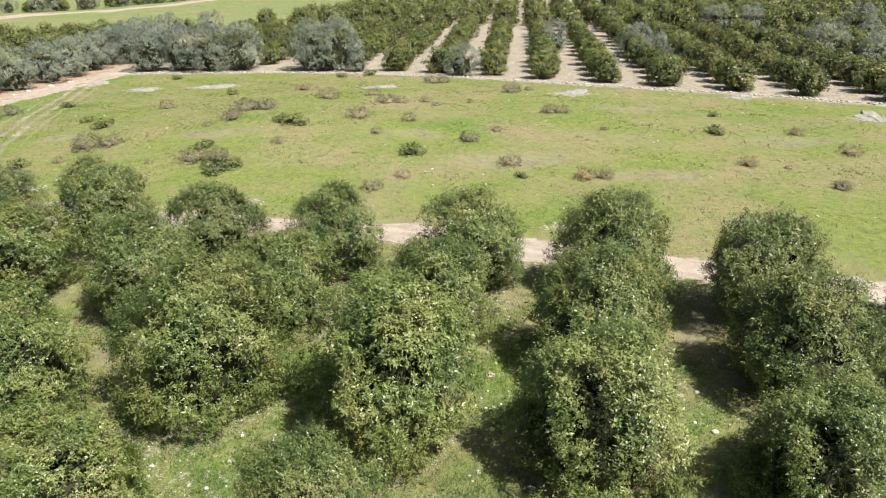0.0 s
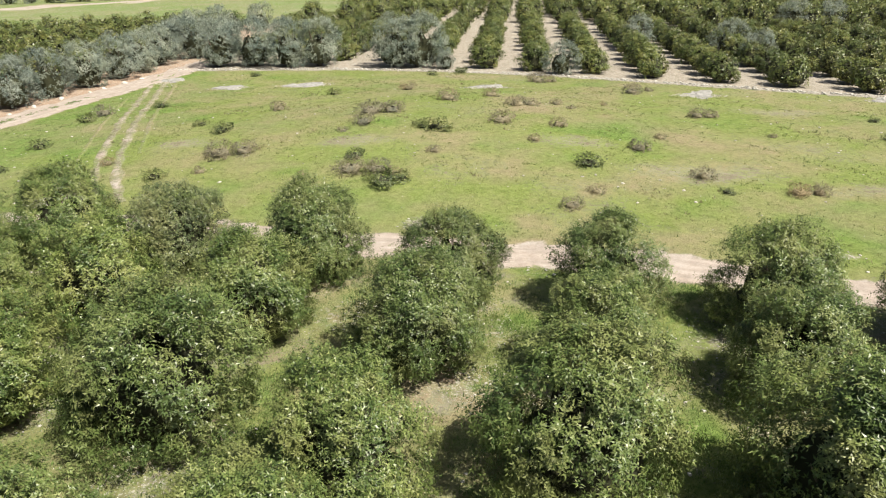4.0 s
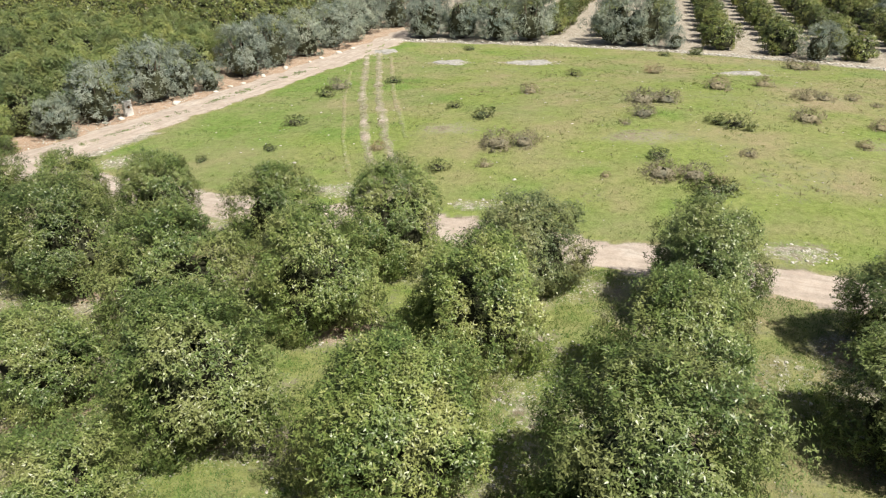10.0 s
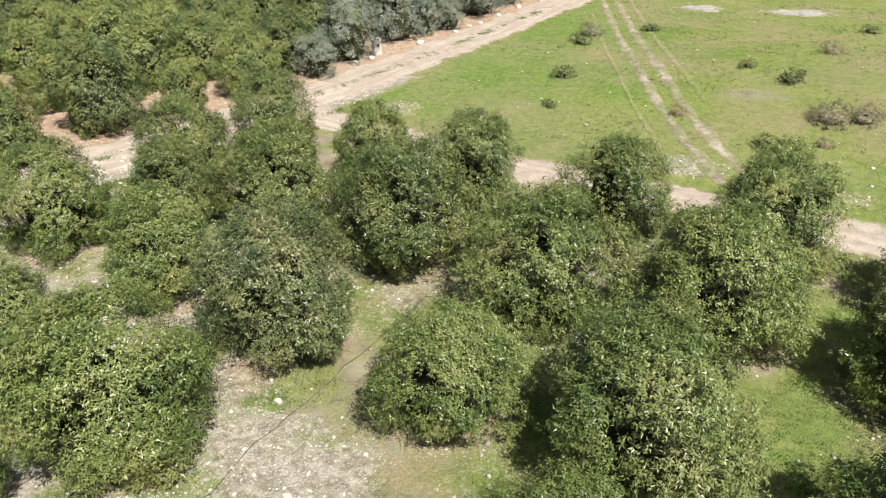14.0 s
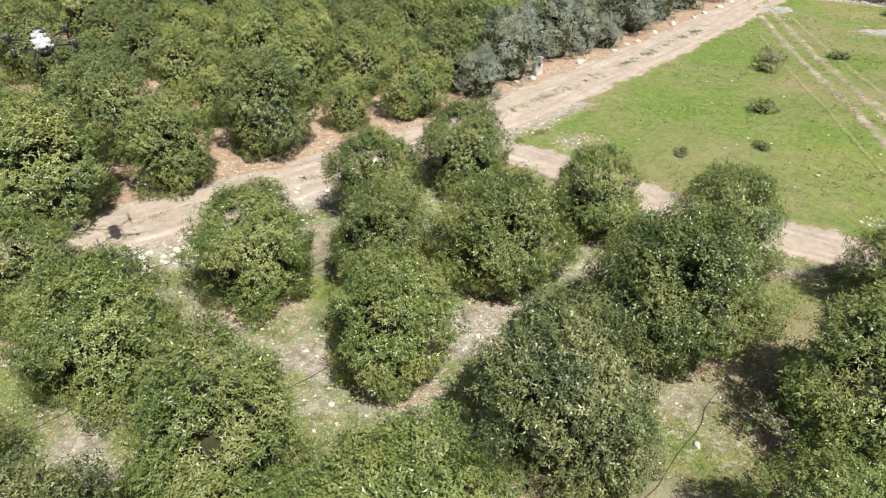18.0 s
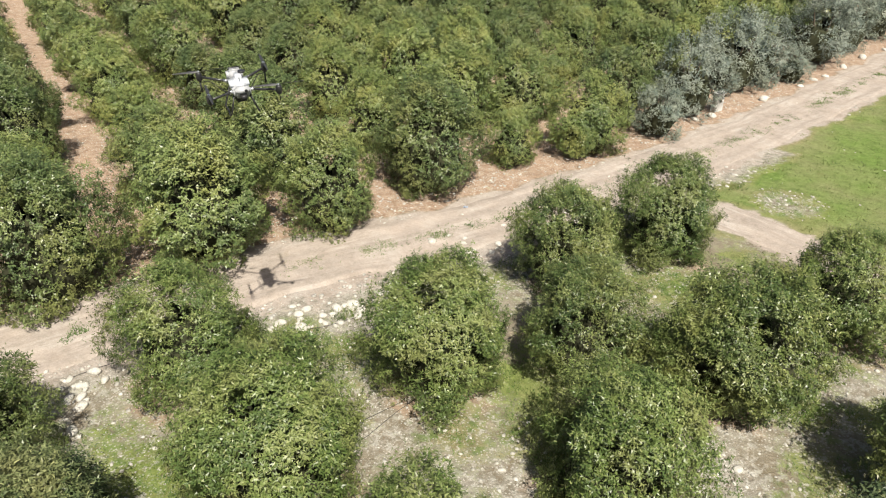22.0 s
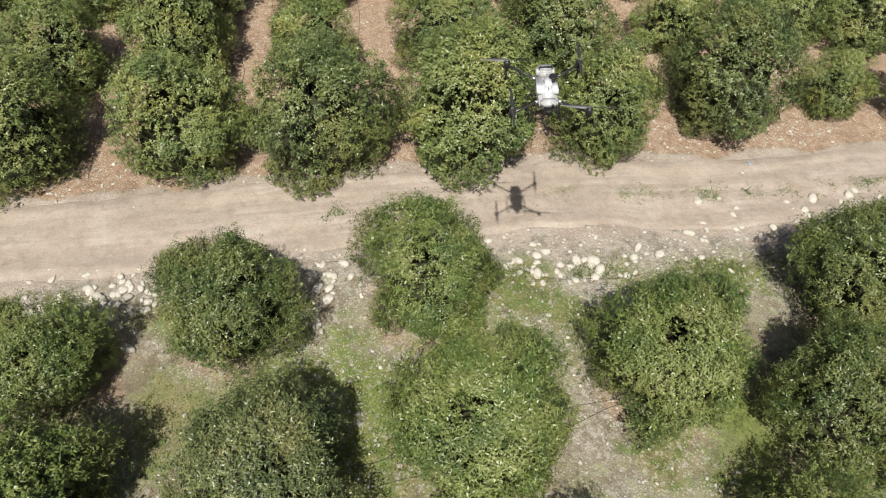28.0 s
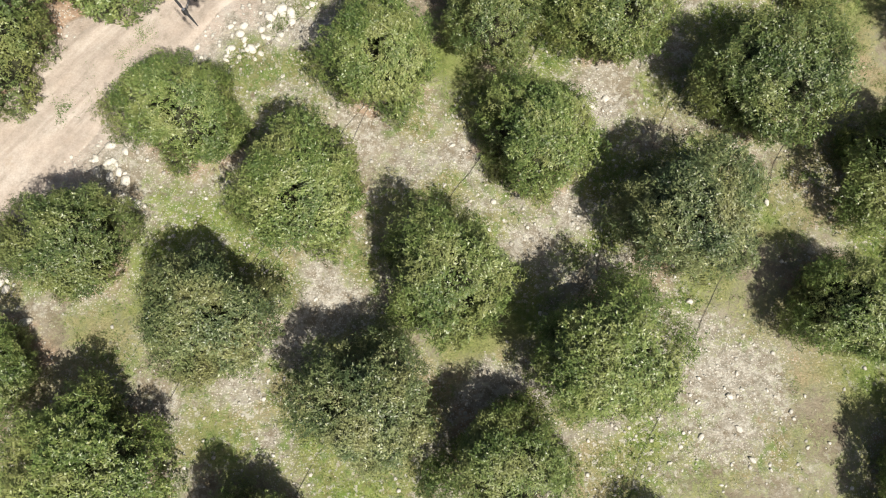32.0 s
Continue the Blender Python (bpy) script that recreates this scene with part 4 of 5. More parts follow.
for x, y, r in [(-0.6, 56.1, 0.38), (-2.4, 50.2, 0.71), (-4.5, 46.5, 0.5), (-10.8, 44.2, 0.48), (-15.4, 41.2, 1.0), (-13.9, 41.0, 0.9), (-13.0, 40.6, 0.55), (-3.9, 36.1, 0.66), (-1.0, 72.5, 1.1), (0.2, 72.2, 0.8), (-6.2, 61.9, 0.85), (8.5, 54.7, 0.8), (9.6, 54.9, 0.7), (1.7, 45.2, 0.79), (3.8, 47.9, 0.44), (4.1, 40.4, 0.72), (26.0, 42.6, 0.87), (20.7, 39.7, 0.24), (11.7, 49.1, 0.33), (6.4, 65.3, 1.0), (8.1, 66.4, 0.48), (-2.3, 38.0, 0.52), (21.8, 35.7, 0.62)]:
    place(BROWN_SHRUB, x, y, r, random.uniform(0, 360), "dry brown twiggy shrub in the meadow", "shrub", "meadow dry shrubs", squash=0.95)
for x, y, r in [(-13.4, 67.2, 0.76), (2.3, 58.2, 0.35), (8.2, 37.9, 0.7), (9.3, 38.0, 0.6), (18.6, 40.3, 0.6), (24.9, 47.7, 0.6), (-30.6, 44.6, 0.5)]:
    place(STRAW_TUFT, x, y, r, random.uniform(0, 360), "dry straw-coloured grass tussock", "grass tussock", "straw tussocks")


def grass_field(name, count, box, height, width, seed, label, weight, mat=None, spots=None, lift=-0.02):
    """Tufts of pointed blades wherever the ground carries grass."""
    rng = np.random.default_rng(seed)
    x, y = rng.uniform(box[0], box[1], count * 4), rng.uniform(box[2], box[3], count * 4)
    if spots is not None:
        spots = rng.permutation(spots)
        x, y = spots[:, 0] + rng.normal(size=len(spots)) * 0.2, spots[:, 1] + rng.normal(size=len(spots)) * 0.2
    z = zones(x, y)
    keep = rng.random(len(x)) < weight(z, x, y)
    x, y = x[keep][:count], y[keep][:count]
    n, b = len(x), 5
    base = np.repeat(np.c_[x, y, land(x, y) + relief(x, y) + lift], b, axis=0)
    m = n * b
    tall = np.repeat(height * (0.55 + 0.7 * rng.random(n)) * (1 + 0.5 * wob(x, y, 3.0, 2.0)), b)
    base[:, :2] += rng.normal(size=(m, 2)) * 0.07
    lean = rng.normal(size=(m, 2)) * 0.55
    a = rng.random(m) * 6.28
    side = np.c_[np.cos(a), np.sin(a), np.zeros(m)] * width * rng.uniform(0.6, 1.3, m)[:, None]
    tip = base + np.c_[lean * tall[:, None], tall]
    v = np.stack([base - side, base + side, tip], axis=1).reshape(-1, 3)
    me = mesh_of(name, v, np.arange(m * 3).reshape(-1, 3), [mat or GRASS])
    return tagged(new(name, me), label, "grass", kind="stuff")


grass_field("meadow_grass", 30000, (-48, 34, 27, 84), 0.07, 0.02, 5, "short green meadow grass with dry blades", lambda z, x, y: z[:, 1] * (1 - z[:, 0]) * (y > front_y(x) - 1) * (x > left_x(y)))
grass_field("meadow_weeds", 16000, (-48, 34, 27, 84), 0.11, 0.024, 12, "low green weeds in clumps over the meadow", lambda z, x, y: (0.9 * wob(x, y, 2.6, 11.0) + 0.8 * wob(x, y, 0.8, 13.0) - 0.55) * (y > front_y(x) + 1.4) * (x > left_x(y) + 2) * (y < far_y(x) - 1))
grass_field("meadow_straw", 7000, (-40, 34, 27, 78), 0.15, 0.022, 14, "dry straw-coloured blades in patches over the meadow", lambda z, x, y: (0.9 * wob(x, y, 3.4, 15.0) + 0.7 * wob(x, y, 0.9, 17.0) - 0.5) * (y > front_y(x) + 1.4) * (x > left_x(y) + 4) * (y < far_y(x) - 1), mat=DRY_BLADE)
grass_field("orchard_grass", 105000, (-62, 20, 2, 37), 0.09, 0.014, 6, "patches of green weeds between the orchard trees", lambda z, x, y: (1.5 * z[:, 1] - 0.5) * (1 - z[:, 0]) * (y < front_y(x)) * (x > left_x(y) + 1), mat=WEED)
grass_field("road_weeds", 6000, (0, 0, 0, 0), 0.05, 0.014, 8, "thin green weeds on the crown of the dirt road", lambda z, x, y: 0.55 * wob(x, y, 0.9, 4.0) + 0.5 * wob(x, y, 0.35, 1.0) + 0.12, mat=WEED, spots=along(offset_line(LEFT_ROAD[3:9], 0.1), 0.004), lift=0.045)
grass_field("road_weeds", 2500, (0, 0, 0, 0), 0.13, 0.02, 9, "green weeds on the near edge of the dirt road", lambda z, x, y: wob(x, y, 1.1, 9.0) > 0.0, spots=along(offset_line(LEFT_ROAD[2:7], 3.3), 0.02))


# ---- stones ----
def stone_shape(rng, rough=0.16):
    """A lump of broken limestone, 20 faces."""
    g = (1 + 5 ** 0.5) / 2
    v = np.array([(-1, g, 0), (1, g, 0), (-1, -g, 0), (1, -g, 0), (0, -1, g), (0, 1, g), (0, -1, -g), (0, 1, -g), (g, 0, -1), (g, 0, 1), (-g, 0, -1), (-g, 0, 1)]) / 1.9
    f = [(0, 11, 5), (0, 5, 1), (0, 1, 7), (0, 7, 10), (0, 10, 11), (1, 5, 9), (5, 11, 4), (11, 10, 2), (10, 7, 6), (7, 1, 8), (3, 9, 4), (3, 4, 2), (3, 2, 6), (3, 6, 8), (3, 8, 9), (4, 9, 5), (2, 4, 11), (6, 2, 10), (8, 6, 7), (9, 8, 1)]
    return v * (1 + rng.normal(size=(12, 1)) * rough) * np.array([1, rng.uniform(0.6, 0.95), rng.uniform(0.3, 0.5)]), np.array(f)


def loose_stones(name, x, y, size, seed, label, lift=0.08):
    rng = np.random.default_rng(seed)
    kinds = [stone_shape(rng) for _ in range(8)]
    n = len(x)
    base = land(x, y) + relief(x, y)
    vs = np.empty((n, 12, 3))
    fs = np.empty((n, 20, 3), dtype=np.int32)
    for i in range(n):
        v, f = kinds[i % 8]
        a = rng.random() * 6.28
        c, s = math.cos(a), math.sin(a)
        w = v * size[i]
        vs[i] = np.c_[w[:, 0] * c - w[:, 1] * s + x[i], w[:, 0] * s + w[:, 1] * c + y[i], w[:, 2] + base[i] + size[i] * lift]
        fs[i] = f + 12 * i
    me = mesh_of(name, vs.reshape(-1, 3), fs.reshape(-1, 3), [STONE])
    return tagged(new(name, me), label, "stones", kind="stuff")


rng = np.random.default_rng(21)
x, y = rng.uniform(-60, 18, 60000), rng.uniform(4, 36, 60000)
z = zones(x, y)
ok = (y < front_y(x) - 1.0) & (x > left_x(y) + 1.3) & (rng.random(60000) < 0.10 + 0.55 * z[:, 3] - 0.12 * z[:, 1])
x, y = x[ok][:17000], y[ok][:17000]
loose_stones("gravel", x, y, 0.018 + 0.065 * rng.random(len(x)) ** 3.0, 22, "pale limestone pebbles scattered over the orchard ground")
x, y = rng.uniform(-46, 32, 5000), rng.uniform(28, 82, 5000)
ok = (y > front_y(x) + 1.5) & (x > left_x(y) + 1.5) & (y < far_y(x))
x, y = x[ok][:700], y[ok][:700]
loose_stones("gravel", x, y, 0.035 + 0.09 * rng.random(len(x)) ** 4, 23, "white limestone pebbles lying in the meadow grass")
px, py = [], []
for cx, cy, a, b in RUBBLE:
    n = int((60 if cy > 30 else 28) * a * b)
    q, w = np.sqrt(rng.random(n)), rng.random(n) * 6.28
    px.append(cx + a * q * np.cos(w))
    py.append(cy + b * q * np.sin(w))
px, py = np.concatenate(px), np.concatenate(py)
loose_stones("rubble", px, py, 0.02 + 0.075 * rng.random(len(px)) ** 4, 24, "patches of pale broken limestone rubble")
edge_line = along(FAR_EDGE, 0.07)
jig = rng.normal(size=edge_line.shape) * 0.36
loose_stones("stone_row", edge_line[:, 0] + jig[:, 0], edge_line[:, 1] + jig[:, 1], 0.05 + 0.14 * rng.random(len(edge_line)) ** 2, 25, "long low row of white field stones before the far orchard", lift=0.35)
verge = along(offset_line(LEFT_ROAD[2:7], 2.5), 0.055)
jig = rng.normal(size=verge.shape) * 0.5
loose_stones("verge_stones", verge[:, 0] + jig[:, 0], verge[:, 1] + jig[:, 1], 0.02 + 0.10 * rng.random(len(verge)) ** 3, 26, "small broken limestone along the road's verge")
clods = along(offset_line(LEFT_ROAD[2:8], -2.6), 0.045)
jig = rng.normal(size=clods.shape) * 0.75
loose_stones("red_verge_stones", clods[:, 0] + jig[:, 0], clods[:, 1] + jig[:, 1], 0.025 + 0.06 * rng.random(len(clods)) ** 2, 27, "small stones and clods on the red verge")
lx, ly = rng.uniform(-84, -56, 9000), rng.uniform(8, 44, 9000)
ok = lx < left_x(ly) - 2.0
loose_stones("red_soil_stones", lx[ok][:4200], ly[ok][:4200], 0.025 + 0.05 * rng.random(int(ok.sum()))[:4200] ** 2, 28, "small pale stones on the red orchard soil")

STONES = []
for k in range(9):
    bm = bmesh.new()
    bmesh.ops.create_icosphere(bm, subdivisions=2, radius=1.0)
    stretch = Vector((1.0, rng.uniform(0.62, 0.95), rng.uniform(0.42, 0.62)))
    chips = [(Vector(rng.normal(size=3)).normalized(), rng.uniform(0.62, 0.86)) for _ in range(7)]
    for v in bm.verts:
        for way, cut in chips:
            over = v.co.dot(way) - cut
            if over > 0:
                v.co -= way * over * 0.85
        v.co *= 1 + 0.035 * rng.normal()
        v.co = Vector((v.co.x * stretch.x, v.co.y * stretch.y, v.co.z * stretch.z))
    for f in bm.faces:
        f.smooth = True
    me = bpy.data.meshes.new("field_stone")
    bm.to_mesh(me)
    bm.free()
    me.materials.append(STONE)
    STONES.append(me)


def field_stone(x, y, size, label, group):
    ob = new("field_stone", random.choice(STONES))
    ob.matrix_world = pose(x, y, float(land(x, y) + relief(x, y)) + size * 0.16, random.uniform(-12, 12), random.uniform(-12, 12), random.uniform(0, 360))
    ob.scale = (size, size * random.uniform(0.8, 1.1), size * random.uniform(0.8, 1.1))
    return tagged(ob, label, "stone", group)


for cx, cy, n, spread in [(-57.9, 19.4, 14, 0.5), (-56.6, 23.4, 14, 0.8), (-55.5, 24.7, 12, 0.5), (-54.8, 25.8, 12, 0.5), (-54.3, 27.1, 12, 0.6), (-53.6, 29.7, 8, 0.6), (-53.8, 31.5, 10, 0.6), (-53.0, 33.5, 10, 0.6), (-52.4, 35.8, 8, 0.6), (-60.4, 13.4, 60, 0.65), (-59.0, 16.6, 14, 0.5), (-61.4, 11.9, 8, 0.6), (-51.2, 39.0, 5, 0.8)]:
    for _ in range(n):
        field_stone(random.gauss(cx, spread), random.gauss(cy, spread), random.uniform(0.08, 0.16) + 0.12 * random.random() ** 2.5, "broken white limestone rock on the road's verge", "verge rocks")
for x, y, s in [(-45.6, 68.7, 0.42), (-49.0, 55.3, 0.40), (-47.4, 61, 0.3), (-46.9, 62.4, 0.25), (-47.8, 59.2, 0.22), (-44.0, 74, 0.3), (-43.2, 77, 0.35), (-44.6, 72.2, 0.3), (-42.6, 80, 0.3), (-50.6, 50.6, 0.3), (-51.2, 49.6, 0.25), (-46.3, 65.2, 0.3)]:
    field_stone(x, y, s, "white boulder beside the dirt road", "roadside boulders")
for x, y, s in [(-43.0, 26.6, 0.24), (-43.4, 26.2, 0.2), (-36.7, 17.9, 0.22), (-38.6, 20.5, 0.2), (-47.6, 23.3, 0.16), (-45.7, 21.8, 0.15), (-36.8, 24.6, 0.18), (-36.2, 17.0, 0.2), (-37.3, 16.4, 0.18), (-37.6, 17.4, 0.14), (-35.6, 16.2, 0.2), (-19.5, 22.4, 0.16), (-18.0, 22.8, 0.18), (3.0, 16.2, 0.2), (7.5, 15.0, 0.2), (1.5, 18.0, 0.22), (2.2, 13.0, 0.15)]:
    field_stone(x, y, 0.72 * s, "pale limestone rock lying between the orchard trees", "orchard rocks")


def rock_outcrop(x, y, a, b, turn, seed):
    """A flat sheet of bare limestone, cracked and barely proud of the grass."""
    rng = np.random.default_rng(seed)
    bm = bmesh.new()
    n, rings = 22, (0.0, 0.35, 0.62, 0.82, 0.94, 1.06)
    rim = 1 + 0.22 * np.sin(np.arange(n) * 0.86 + seed) + 0.12 * rng.normal(size=n)
    rows = [[bm.verts.new((0, 0, 0.10))]]
    for q in rings[1:]:
        row = []
        for k in range(n):
            w = 2 * np.pi * k / n
            px, py = a * q * rim[k] * math.cos(w), b * q * rim[k] * math.sin(w)
            row.append(bm.verts.new((px, py, -0.12 if q > 1 else 0.07 + 0.035 * rng.normal() - 0.03 * q)))
        rows.append(row)
    for k in range(n):
        bm.faces.new((rows[0][0], rows[1][k], rows[1][(k + 1) % n]))
        for p, q in zip(rows[1:-1], rows[2:]):
            bm.faces.new((p[k], q[k], q[(k + 1) % n], p[(k + 1) % n]))
    me = bpy.data.meshes.new("rock_outcrop")
    bm.to_mesh(me)
    bm.free()
    me.materials.append(SLAB)
    ob = new("rock_outcrop", me)
    ob.matrix_world = pose(x, y, float(land(x, y)), -3.6, 0, turn)
    return tagged(ob, "flat sheet of pale grey limestone bare in the meadow grass", "rock outcrop", "meadow outcrops")


for k, (cx, cy, a, b) in enumerate([(-31, 72.5, 1.5, 1.3), (-23.5, 72.6, 2.1, 1.3), (-6.2, 68, 1.65, 1.2), (11.8, 64.3, 1.9, 1.3), (26.5, 61.7, 1.1, 0.9), (33, 52.5, 1.8, 1.1), (-39, 78, 1.2, 1.3)]):
    rock_outcrop(cx, cy, a, b, 17.0 * k, 300 + k)


# ---- irrigation hoses ----
HOSE = plain_material("black_hose", (0.03, 0.03, 0.03), (0.075, 0.07, 0.065), 8.0, 0.55)


def hose(line, label, seed):
    c = along(line, 0.5)
    jig = 0.2 * np.stack([wob(c[:, 0], c[:, 1], 1.1, seed), wob(c[:, 0], c[:, 1], 0.8, seed + 1)], axis=-1)
    c = c + jig
    v, f = tube([(a, b, float(land(a, b) + relief(a, b)) + 0.03) for a, b in c], [0.0075] * len(c), 5)
    return tagged(new("irrigation_hose", mesh_of("irrigation_hose", v, f, [HOSE], soft=True)), label, "hose", "irrigation hoses")


columns = [((-49.0, 9.6), (-45.1, 31.0)), ((-43.8, 9.0), (-40.3, 29.0)), ((-39.8, 9.5), (-36.5, 27.5)), ((-53.9, 11.0), (-51.0, 24.0)), ((-52.0, 17.0), (-48.6, 33.0))]
for k, (a, b) in enumerate(columns):
    hose([a, ((a[0] + b[0]) / 2 - 0.2, (a[1] + b[1]) / 2), b], "thin black irrigation hose lying along a tree row", k * 1.7)
hose([(-59.0, 19.2), (-56.3, 23.6), (-54.8, 25.0), (-53.2, 28.6), (-51.6, 33.5)], "thin black irrigation hose along the stony verge", 31.0)
for k, (sx, sy) in enumerate(STARTS[:5]):
    hose([(sx + 1.2, sy + 1.3), (sx - 6.4, sy + 4.4), (sx - 16, sy + 8.5)], "thin black irrigation hose beside a close tree row", 40.0 + k)


# ---- litter ----
BLUE_PLASTIC = plain_material("pale_blue_plastic", (0.42, 0.48, 0.60), (0.60, 0.65, 0.74), 20.0, 0.4)
scrap = bmesh.new()
grid = [[scrap.verts.new((0.05 * a + 0.012 * math.sin(3 * b), 0.034 * b, 0.03 + 0.02 * math.sin(2.1 * a + b))) for b in range(-2, 3)] for a in range(-2, 3)]
for a in range(4):
    for b in range(4):
        scrap.faces.new((grid[a][b], grid[a + 1][b], grid[a + 1][b + 1], grid[a][b + 1]))
bmesh.ops.solidify(scrap, geom=scrap.faces[:], thickness=0.006)
me = bpy.data.meshes.new("plastic_scrap")
scrap.to_mesh(me)
scrap.free()
me.materials.append(BLUE_PLASTIC)
scrap_ob = new("plastic_scrap", me)
scrap_ob.matrix_world = pose(-55.57, 34.03, float(land(-55.57, 34.03) + relief(-55.57, 34.03)) + 0.05, 0, 0, 40)
tagged(scrap_ob, "crumpled pale bluish plastic scrap lying on the dirt road", "litter")

WHITE_PIPE = plain_material("white_pipe", (0.62, 0.63, 0.62), (0.74, 0.75, 0.74), 9.0, 0.45, relief=0.1)
pv, pf = tube([(x, y, float(land(x, y) + relief(x, y)) + 0.07) for x, y in ((-59.55, 8.88), (-59.70, 9.13), (-59.89, 9.50))], [0.055] * 3, 10)
tagged(new("plastic_pipe", mesh_of("plastic_pipe", pv, pf, [WHITE_PIPE], soft=True)), "short white plastic pipe lying on the orchard ground", "pipe")

# ---- roadside marker ----
CONCRETE = plain_material("whitewashed_concrete", (0.50, 0.50, 0.48), (0.66, 0.66, 0.64), 4.0, 0.9)
RUST = plain_material("rusty_metal", (0.07, 0.04, 0.025), (0.16, 0.09, 0.05), 12.0, 0.7)


def box_part(name, size, at, mat, parent, edge=0.01, turn=(0, 0, 0), label="", taper=1.0, segments=2):
    bm = bmesh.new()
    bmesh.ops.create_cube(bm, size=1.0)
    for v in bm.verts:
        k = taper if v.co.z > 0 else 1.0
        v.co = Vector((v.co.x * size[0] * k, v.co.y * size[1] * k, v.co.z * size[2]))
    if edge:
        bmesh.ops.bevel(bm, geom=bm.edges[:], offset=edge, segments=segments, affect='EDGES')
    for f in bm.faces:
        f.smooth = segments >= 3
    ob = part(name, bm, mat, parent, label)
    ob.matrix_local = pose(*at, *turn)
    return ob


box = new("valve_box")
bx, by = -50.7, 51.7
box.matrix_world = pose(bx, by, float(land(bx, by)) - 0.05, 0, 0, 62)
tagged(box, "whitewashed concrete valve box leaning beside the dirt road", "valve box")
box_part("body", (0.62, 0.34, 1.05), (0, 0, 0.53), CONCRETE, box, 0.03, taper=0.92)
box_part("door", (0.15, 0.02, 0.20), (0.02, -0.165, 0.70), RUST, box, 0.005, label="small dark rusty access door")
box_part("lid", (0.62, 0.36, 0.07), (0, 0, 1.07), CONCRETE, box, 0.015)

# ---- the crop-spraying drone ----
WHITE_SHELL = plain_material("white_plastic", (0.52, 0.55, 0.60), (0.62, 0.65, 0.70), 5.0, 0.35, relief=0.05)
GREY_SHELL = plain_material("grey_plastic", (0.34, 0.35, 0.37), (0.44, 0.45, 0.47), 6.0, 0.45, relief=0.05)
BLACK_PLASTIC = plain_material("black_plastic", (0.012, 0.012, 0.014), (0.03, 0.03, 0.032), 9.0, 0.42, relief=0.1)
CARBON = plain_material("carbon_tube", (0.02, 0.02, 0.022), (0.045, 0.045, 0.05), 40.0, 0.3, relief=0.05)
ALLOY = plain_material("alloy", (0.45, 0.46, 0.48), (0.60, 0.61, 0.63), 14.0, 0.35, 0.9, relief=0.05)
DULL_BLADE = plain_material("blade", (0.025, 0.025, 0.028), (0.05, 0.05, 0.052), 6.0, 0.45, relief=0.05)


def rod_part(name, path, radius, mat, parent, sides=8, label=""):
    radii = radius if isinstance(radius, (list, tuple)) else [radius] * len(path)
    v, f = tube(path, radii, sides)
    me = mesh_of(name, v, f, [mat], soft=True)
    bm = bmesh.new()
    bm.from_mesh(me)
    bmesh.ops.holes_fill(bm, edges=bm.edges[:], sides=sides)
    bpy.data.meshes.remove(me)
    ob = part(name, bm, mat, parent, label)
    for p in ob.data.polygons:
        p.use_smooth = len(p.vertices) == 4
    return ob


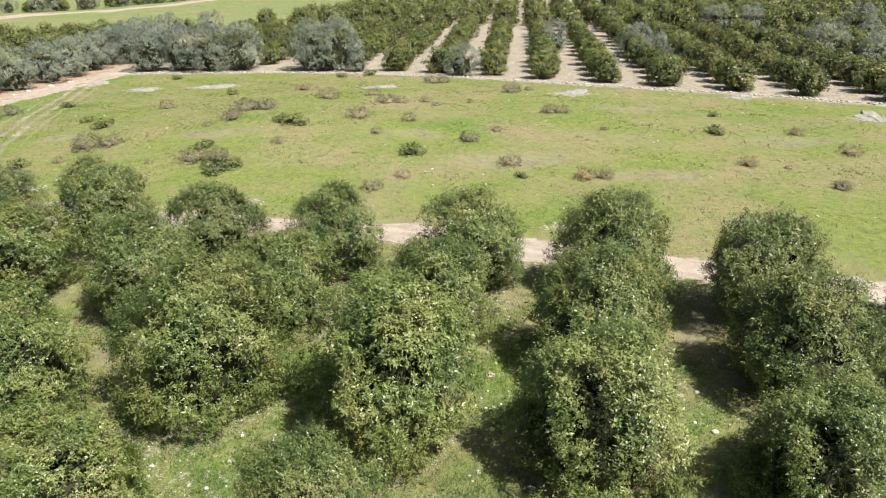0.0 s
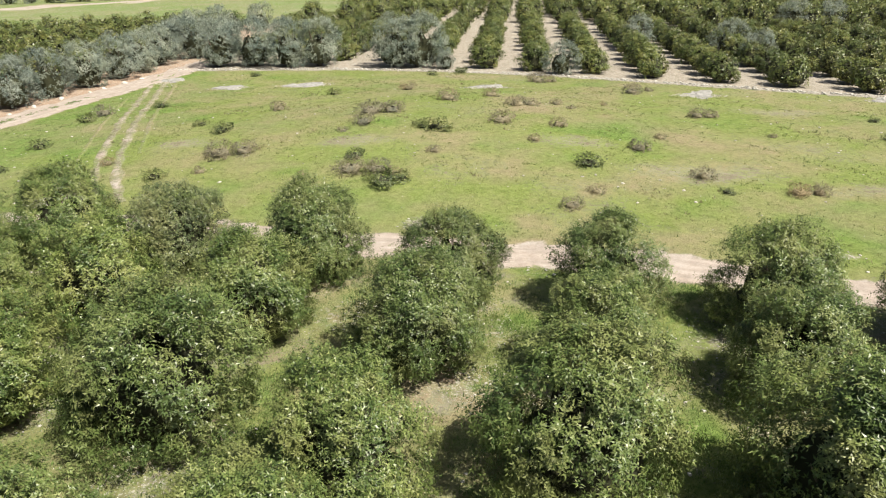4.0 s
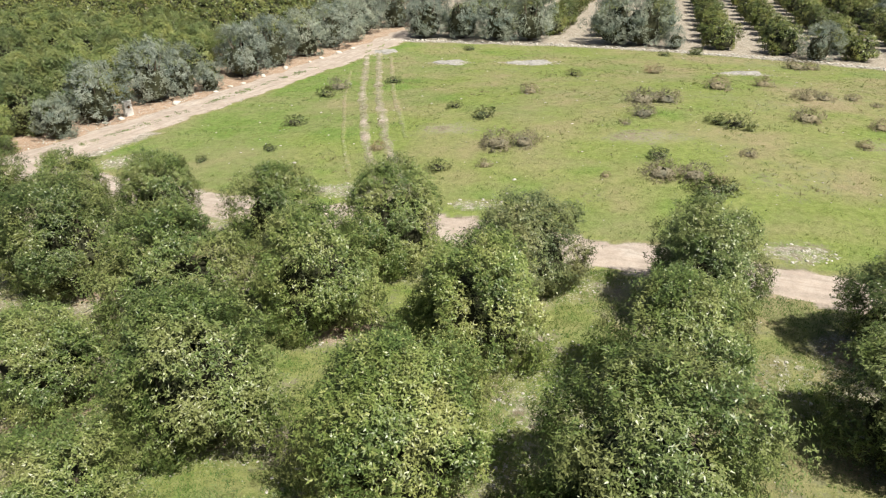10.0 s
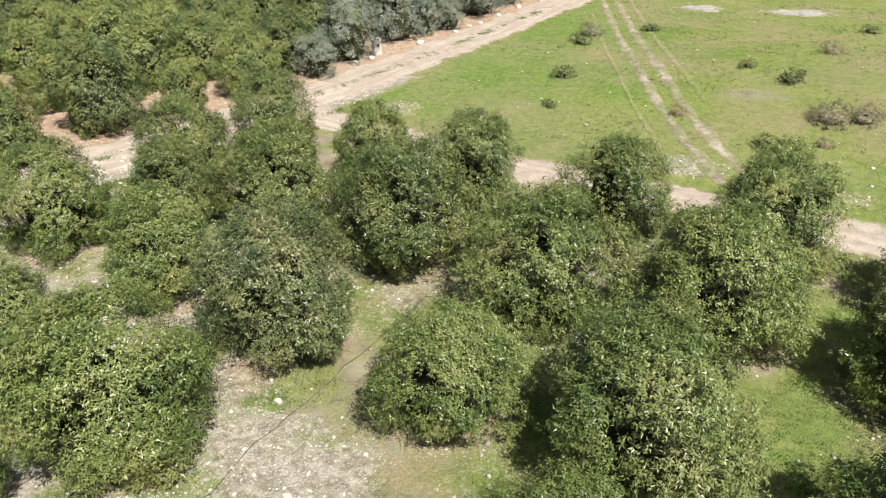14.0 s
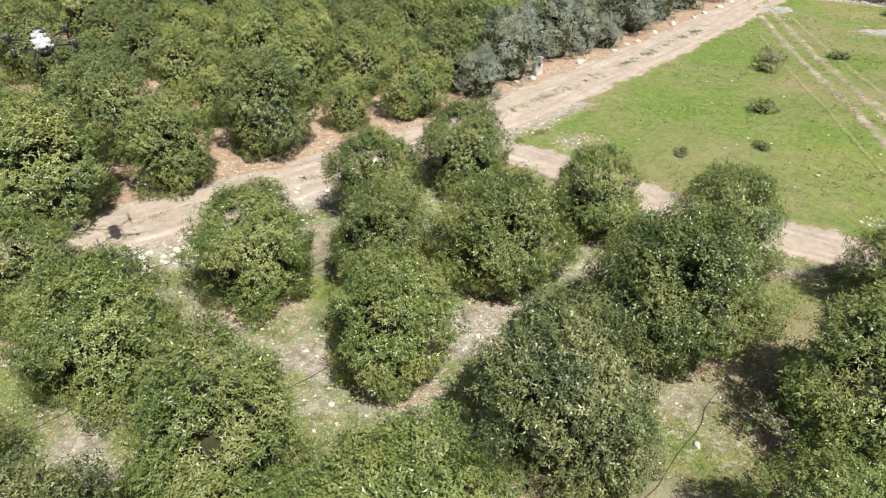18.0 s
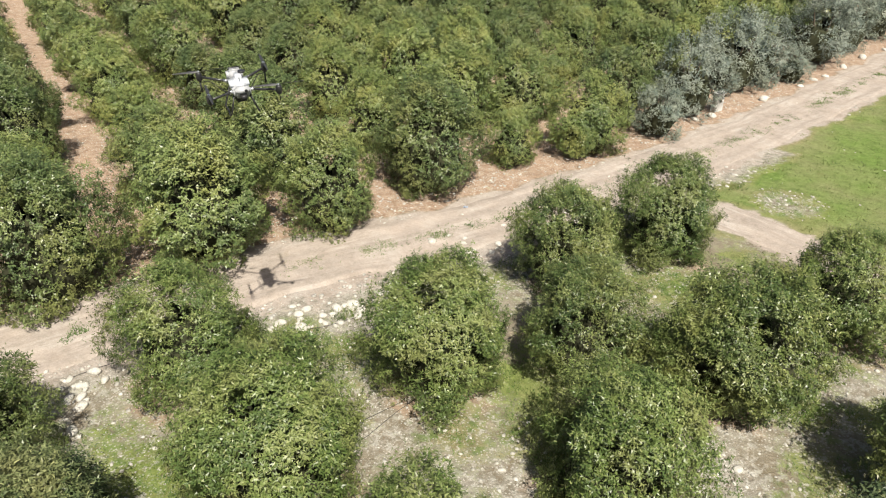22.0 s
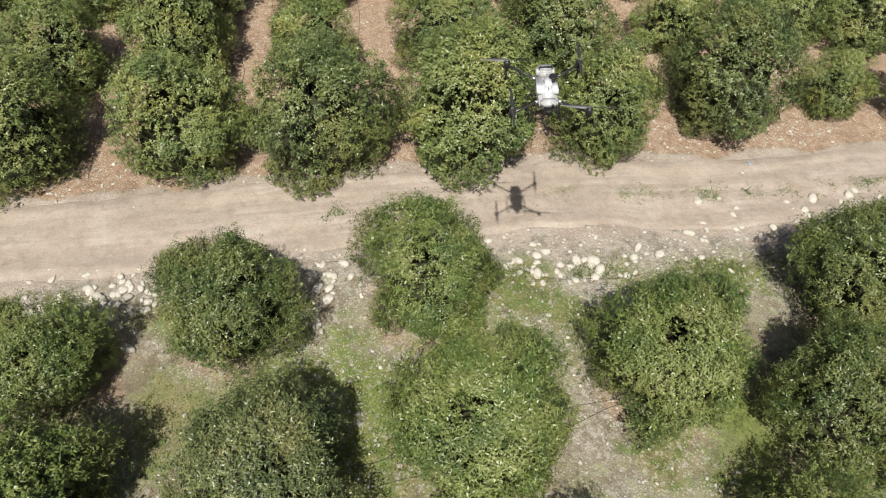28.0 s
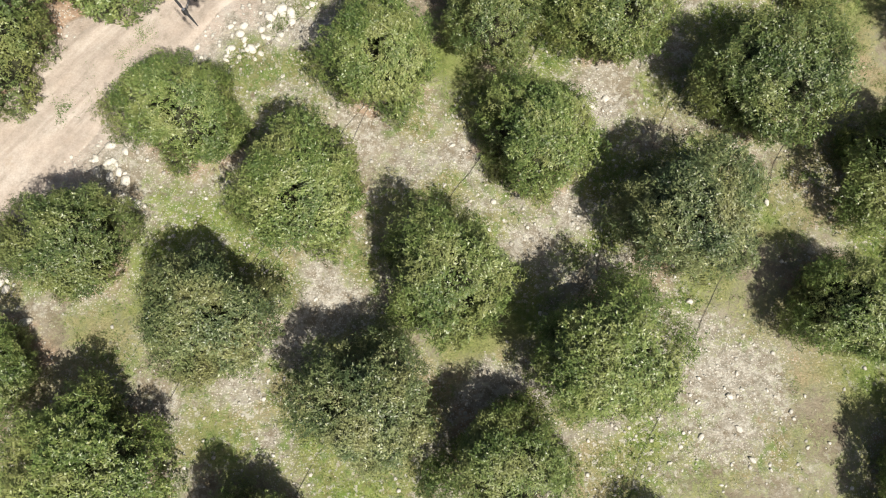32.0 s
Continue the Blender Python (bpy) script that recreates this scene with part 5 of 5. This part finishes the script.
def spray_drone(at, heading):
    d = new("spray_drone")
    d.matrix_world = pose(*at, 0, 0, heading)
    tagged(d, "white and grey four-rotor crop-spraying drone hovering over the orchard", "drone")
    box_part("body", (0.92, 0.34, 0.20), (0, 0, 0), GREY_SHELL, d, 0.05, segments=3)
    tank = box_part("tank", (0.54, 0.42, 0.34), (0.06, 0, 0.10), WHITE_SHELL, d, 0.125, label="white liquid tank", taper=0.88, segments=5)
    rod_part("cap", [(-0.10, 0.10, 0.165), (-0.10, 0.10, 0.20)], 0.075, BLACK_PLASTIC, tank, 14, "black screw cap")
    rod_part("rib", [(-0.2, 0.0, 0.165), (0.2, 0.0, 0.165)], 0.012, WHITE_SHELL, tank)
    battery = box_part("battery", (0.24, 0.34, 0.26), (-0.38, 0, 0.12), GREY_SHELL, d, 0.06, label="grey slide-in battery", segments=4)
    rod_part("handle", [(0.06, -0.12, 0.13), (0.06, -0.10, 0.17), (0.06, 0.10, 0.17), (0.06, 0.12, 0.13)], 0.014, BLACK_PLASTIC, battery)
    box_part("nose", (0.16, 0.30, 0.16), (0.42, 0, 0.06), GREY_SHELL, d, 0.04, segments=3)
    rod_part("radar", [(0.50, 0, -0.10), (0.50, 0, 0.0)], 0.07, BLACK_PLASTIC, d, 14)
    rod_part("camera_eye", [(0.49, 0.06, 0.07), (0.53, 0.06, 0.07)], 0.03, BLACK_PLASTIC, d, 10)
    box_part("pump", (0.22, 0.24, 0.20), (0.08, 0, -0.18), BLACK_PLASTIC, d, 0.03)
    for sx in (1, -1):
        for sy in (1, -1):
            root, end = Vector((0.30 * sx, 0.16 * sy, 0.02)), Vector((0.68 * sx, 0.68 * sy, 0.06))
            arm = rod_part("arm", [tuple(root), tuple(end)], 0.024, CARBON, d, 10)
            rod_part("joint", [tuple(root.lerp(end, 0.02)), tuple(root.lerp(end, 0.16))], 0.036, ALLOY, arm, 10, "bright alloy folding joint")
            rod_part("motor", [(end.x, end.y, end.z - 0.09), (end.x, end.y, end.z - 0.05), (end.x, end.y, end.z + 0.07), (end.x, end.y, end.z + 0.10)], [0.04, 0.062, 0.062, 0.045], BLACK_PLASTIC, d, 14)
            rod_part("hub", [(end.x, end.y, end.z + 0.10), (end.x, end.y, end.z + 0.125)], 0.03, ALLOY, d, 10)
            turn = random.uniform(0, 180)
            for blade in range(2):
                w = radians(turn + 180 * blade)
                ux, uy = Vector((math.cos(w), math.sin(w), 0)), Vector((-math.sin(w), math.cos(w), 0))
                bm = bmesh.new()
                rings = []
                for s, chord, twist in ((0.03, 0.03, 0.012), (0.12, 0.062, 0.018), (0.26, 0.056, 0.012), (0.40, 0.04, 0.006), (0.52, 0.022, 0.002)):
                    c = end + ux * s + Vector((0, 0, 0.115 + 0.02 * s))
                    a, b = c - uy * chord * 0.5 + Vector((0, 0, twist)), c + uy * chord * 0.5 - Vector((0, 0, twist))
                    rings.append([bm.verts.new(p) for p in (a, c + Vector((0, 0, 0.007)), b, c - Vector((0, 0, 0.004)))])
                for p, q in zip(rings[:-1], rings[1:]):
                    for k in range(4):
                        bm.faces.new((p[k], p[(k + 1) % 4], q[(k + 1) % 4], q[k]))
                bm.faces.new(rings[-1])
                bm.faces.new(rings[0][::-1])
                part("blade", bm, DULL_BLADE, d)
            if sx < 0:
                rod_part("nozzle", [(end.x, end.y, end.z - 0.09), (end.x, end.y, end.z - 0.26), (end.x - 0.03, end.y, end.z - 0.33)], [0.02, 0.016, 0.035], BLACK_PLASTIC, d, 9)
            else:
                rod_part("antenna", [(end.x, end.y, end.z - 0.09), (end.x, end.y, end.z - 0.22)], 0.009, BLACK_PLASTIC, d, 6)
    for sy in (1, -1):
        rod_part("landing_leg", [(0.26, 0.15 * sy, -0.06), (0.32, 0.27 * sy, -0.44), (0.28, 0.30 * sy, -0.50), (0.08, 0.29 * sy, -0.47), (-0.08, 0.29 * sy, -0.47), (-0.28, 0.30 * sy, -0.50), (-0.32, 0.27 * sy, -0.44), (-0.26, 0.15 * sy, -0.06)], 0.017, BLACK_PLASTIC, d, 8)
    rod_part("cross_brace", [(0.27, -0.17, -0.14), (0.27, 0.17, -0.14)], 0.012, BLACK_PLASTIC, d)
    for sy in (1, -1):
        rod_part("hose", [(0.1, 0.12 * sy, -0.2), (-0.2, 0.26 * sy, -0.16), (-0.5, 0.50 * sy, 0.0), (-0.66, 0.66 * sy, -0.05)], 0.009, BLACK_PLASTIC, d, 6)
    return d


spray_drone((-54.0, 22.7, 7.3), -31.0)

for kinds in PROTOTYPES:
    for proto in kinds:
        for ob in (*proto.children_recursive, proto):
            bpy.data.objects.remove(ob)
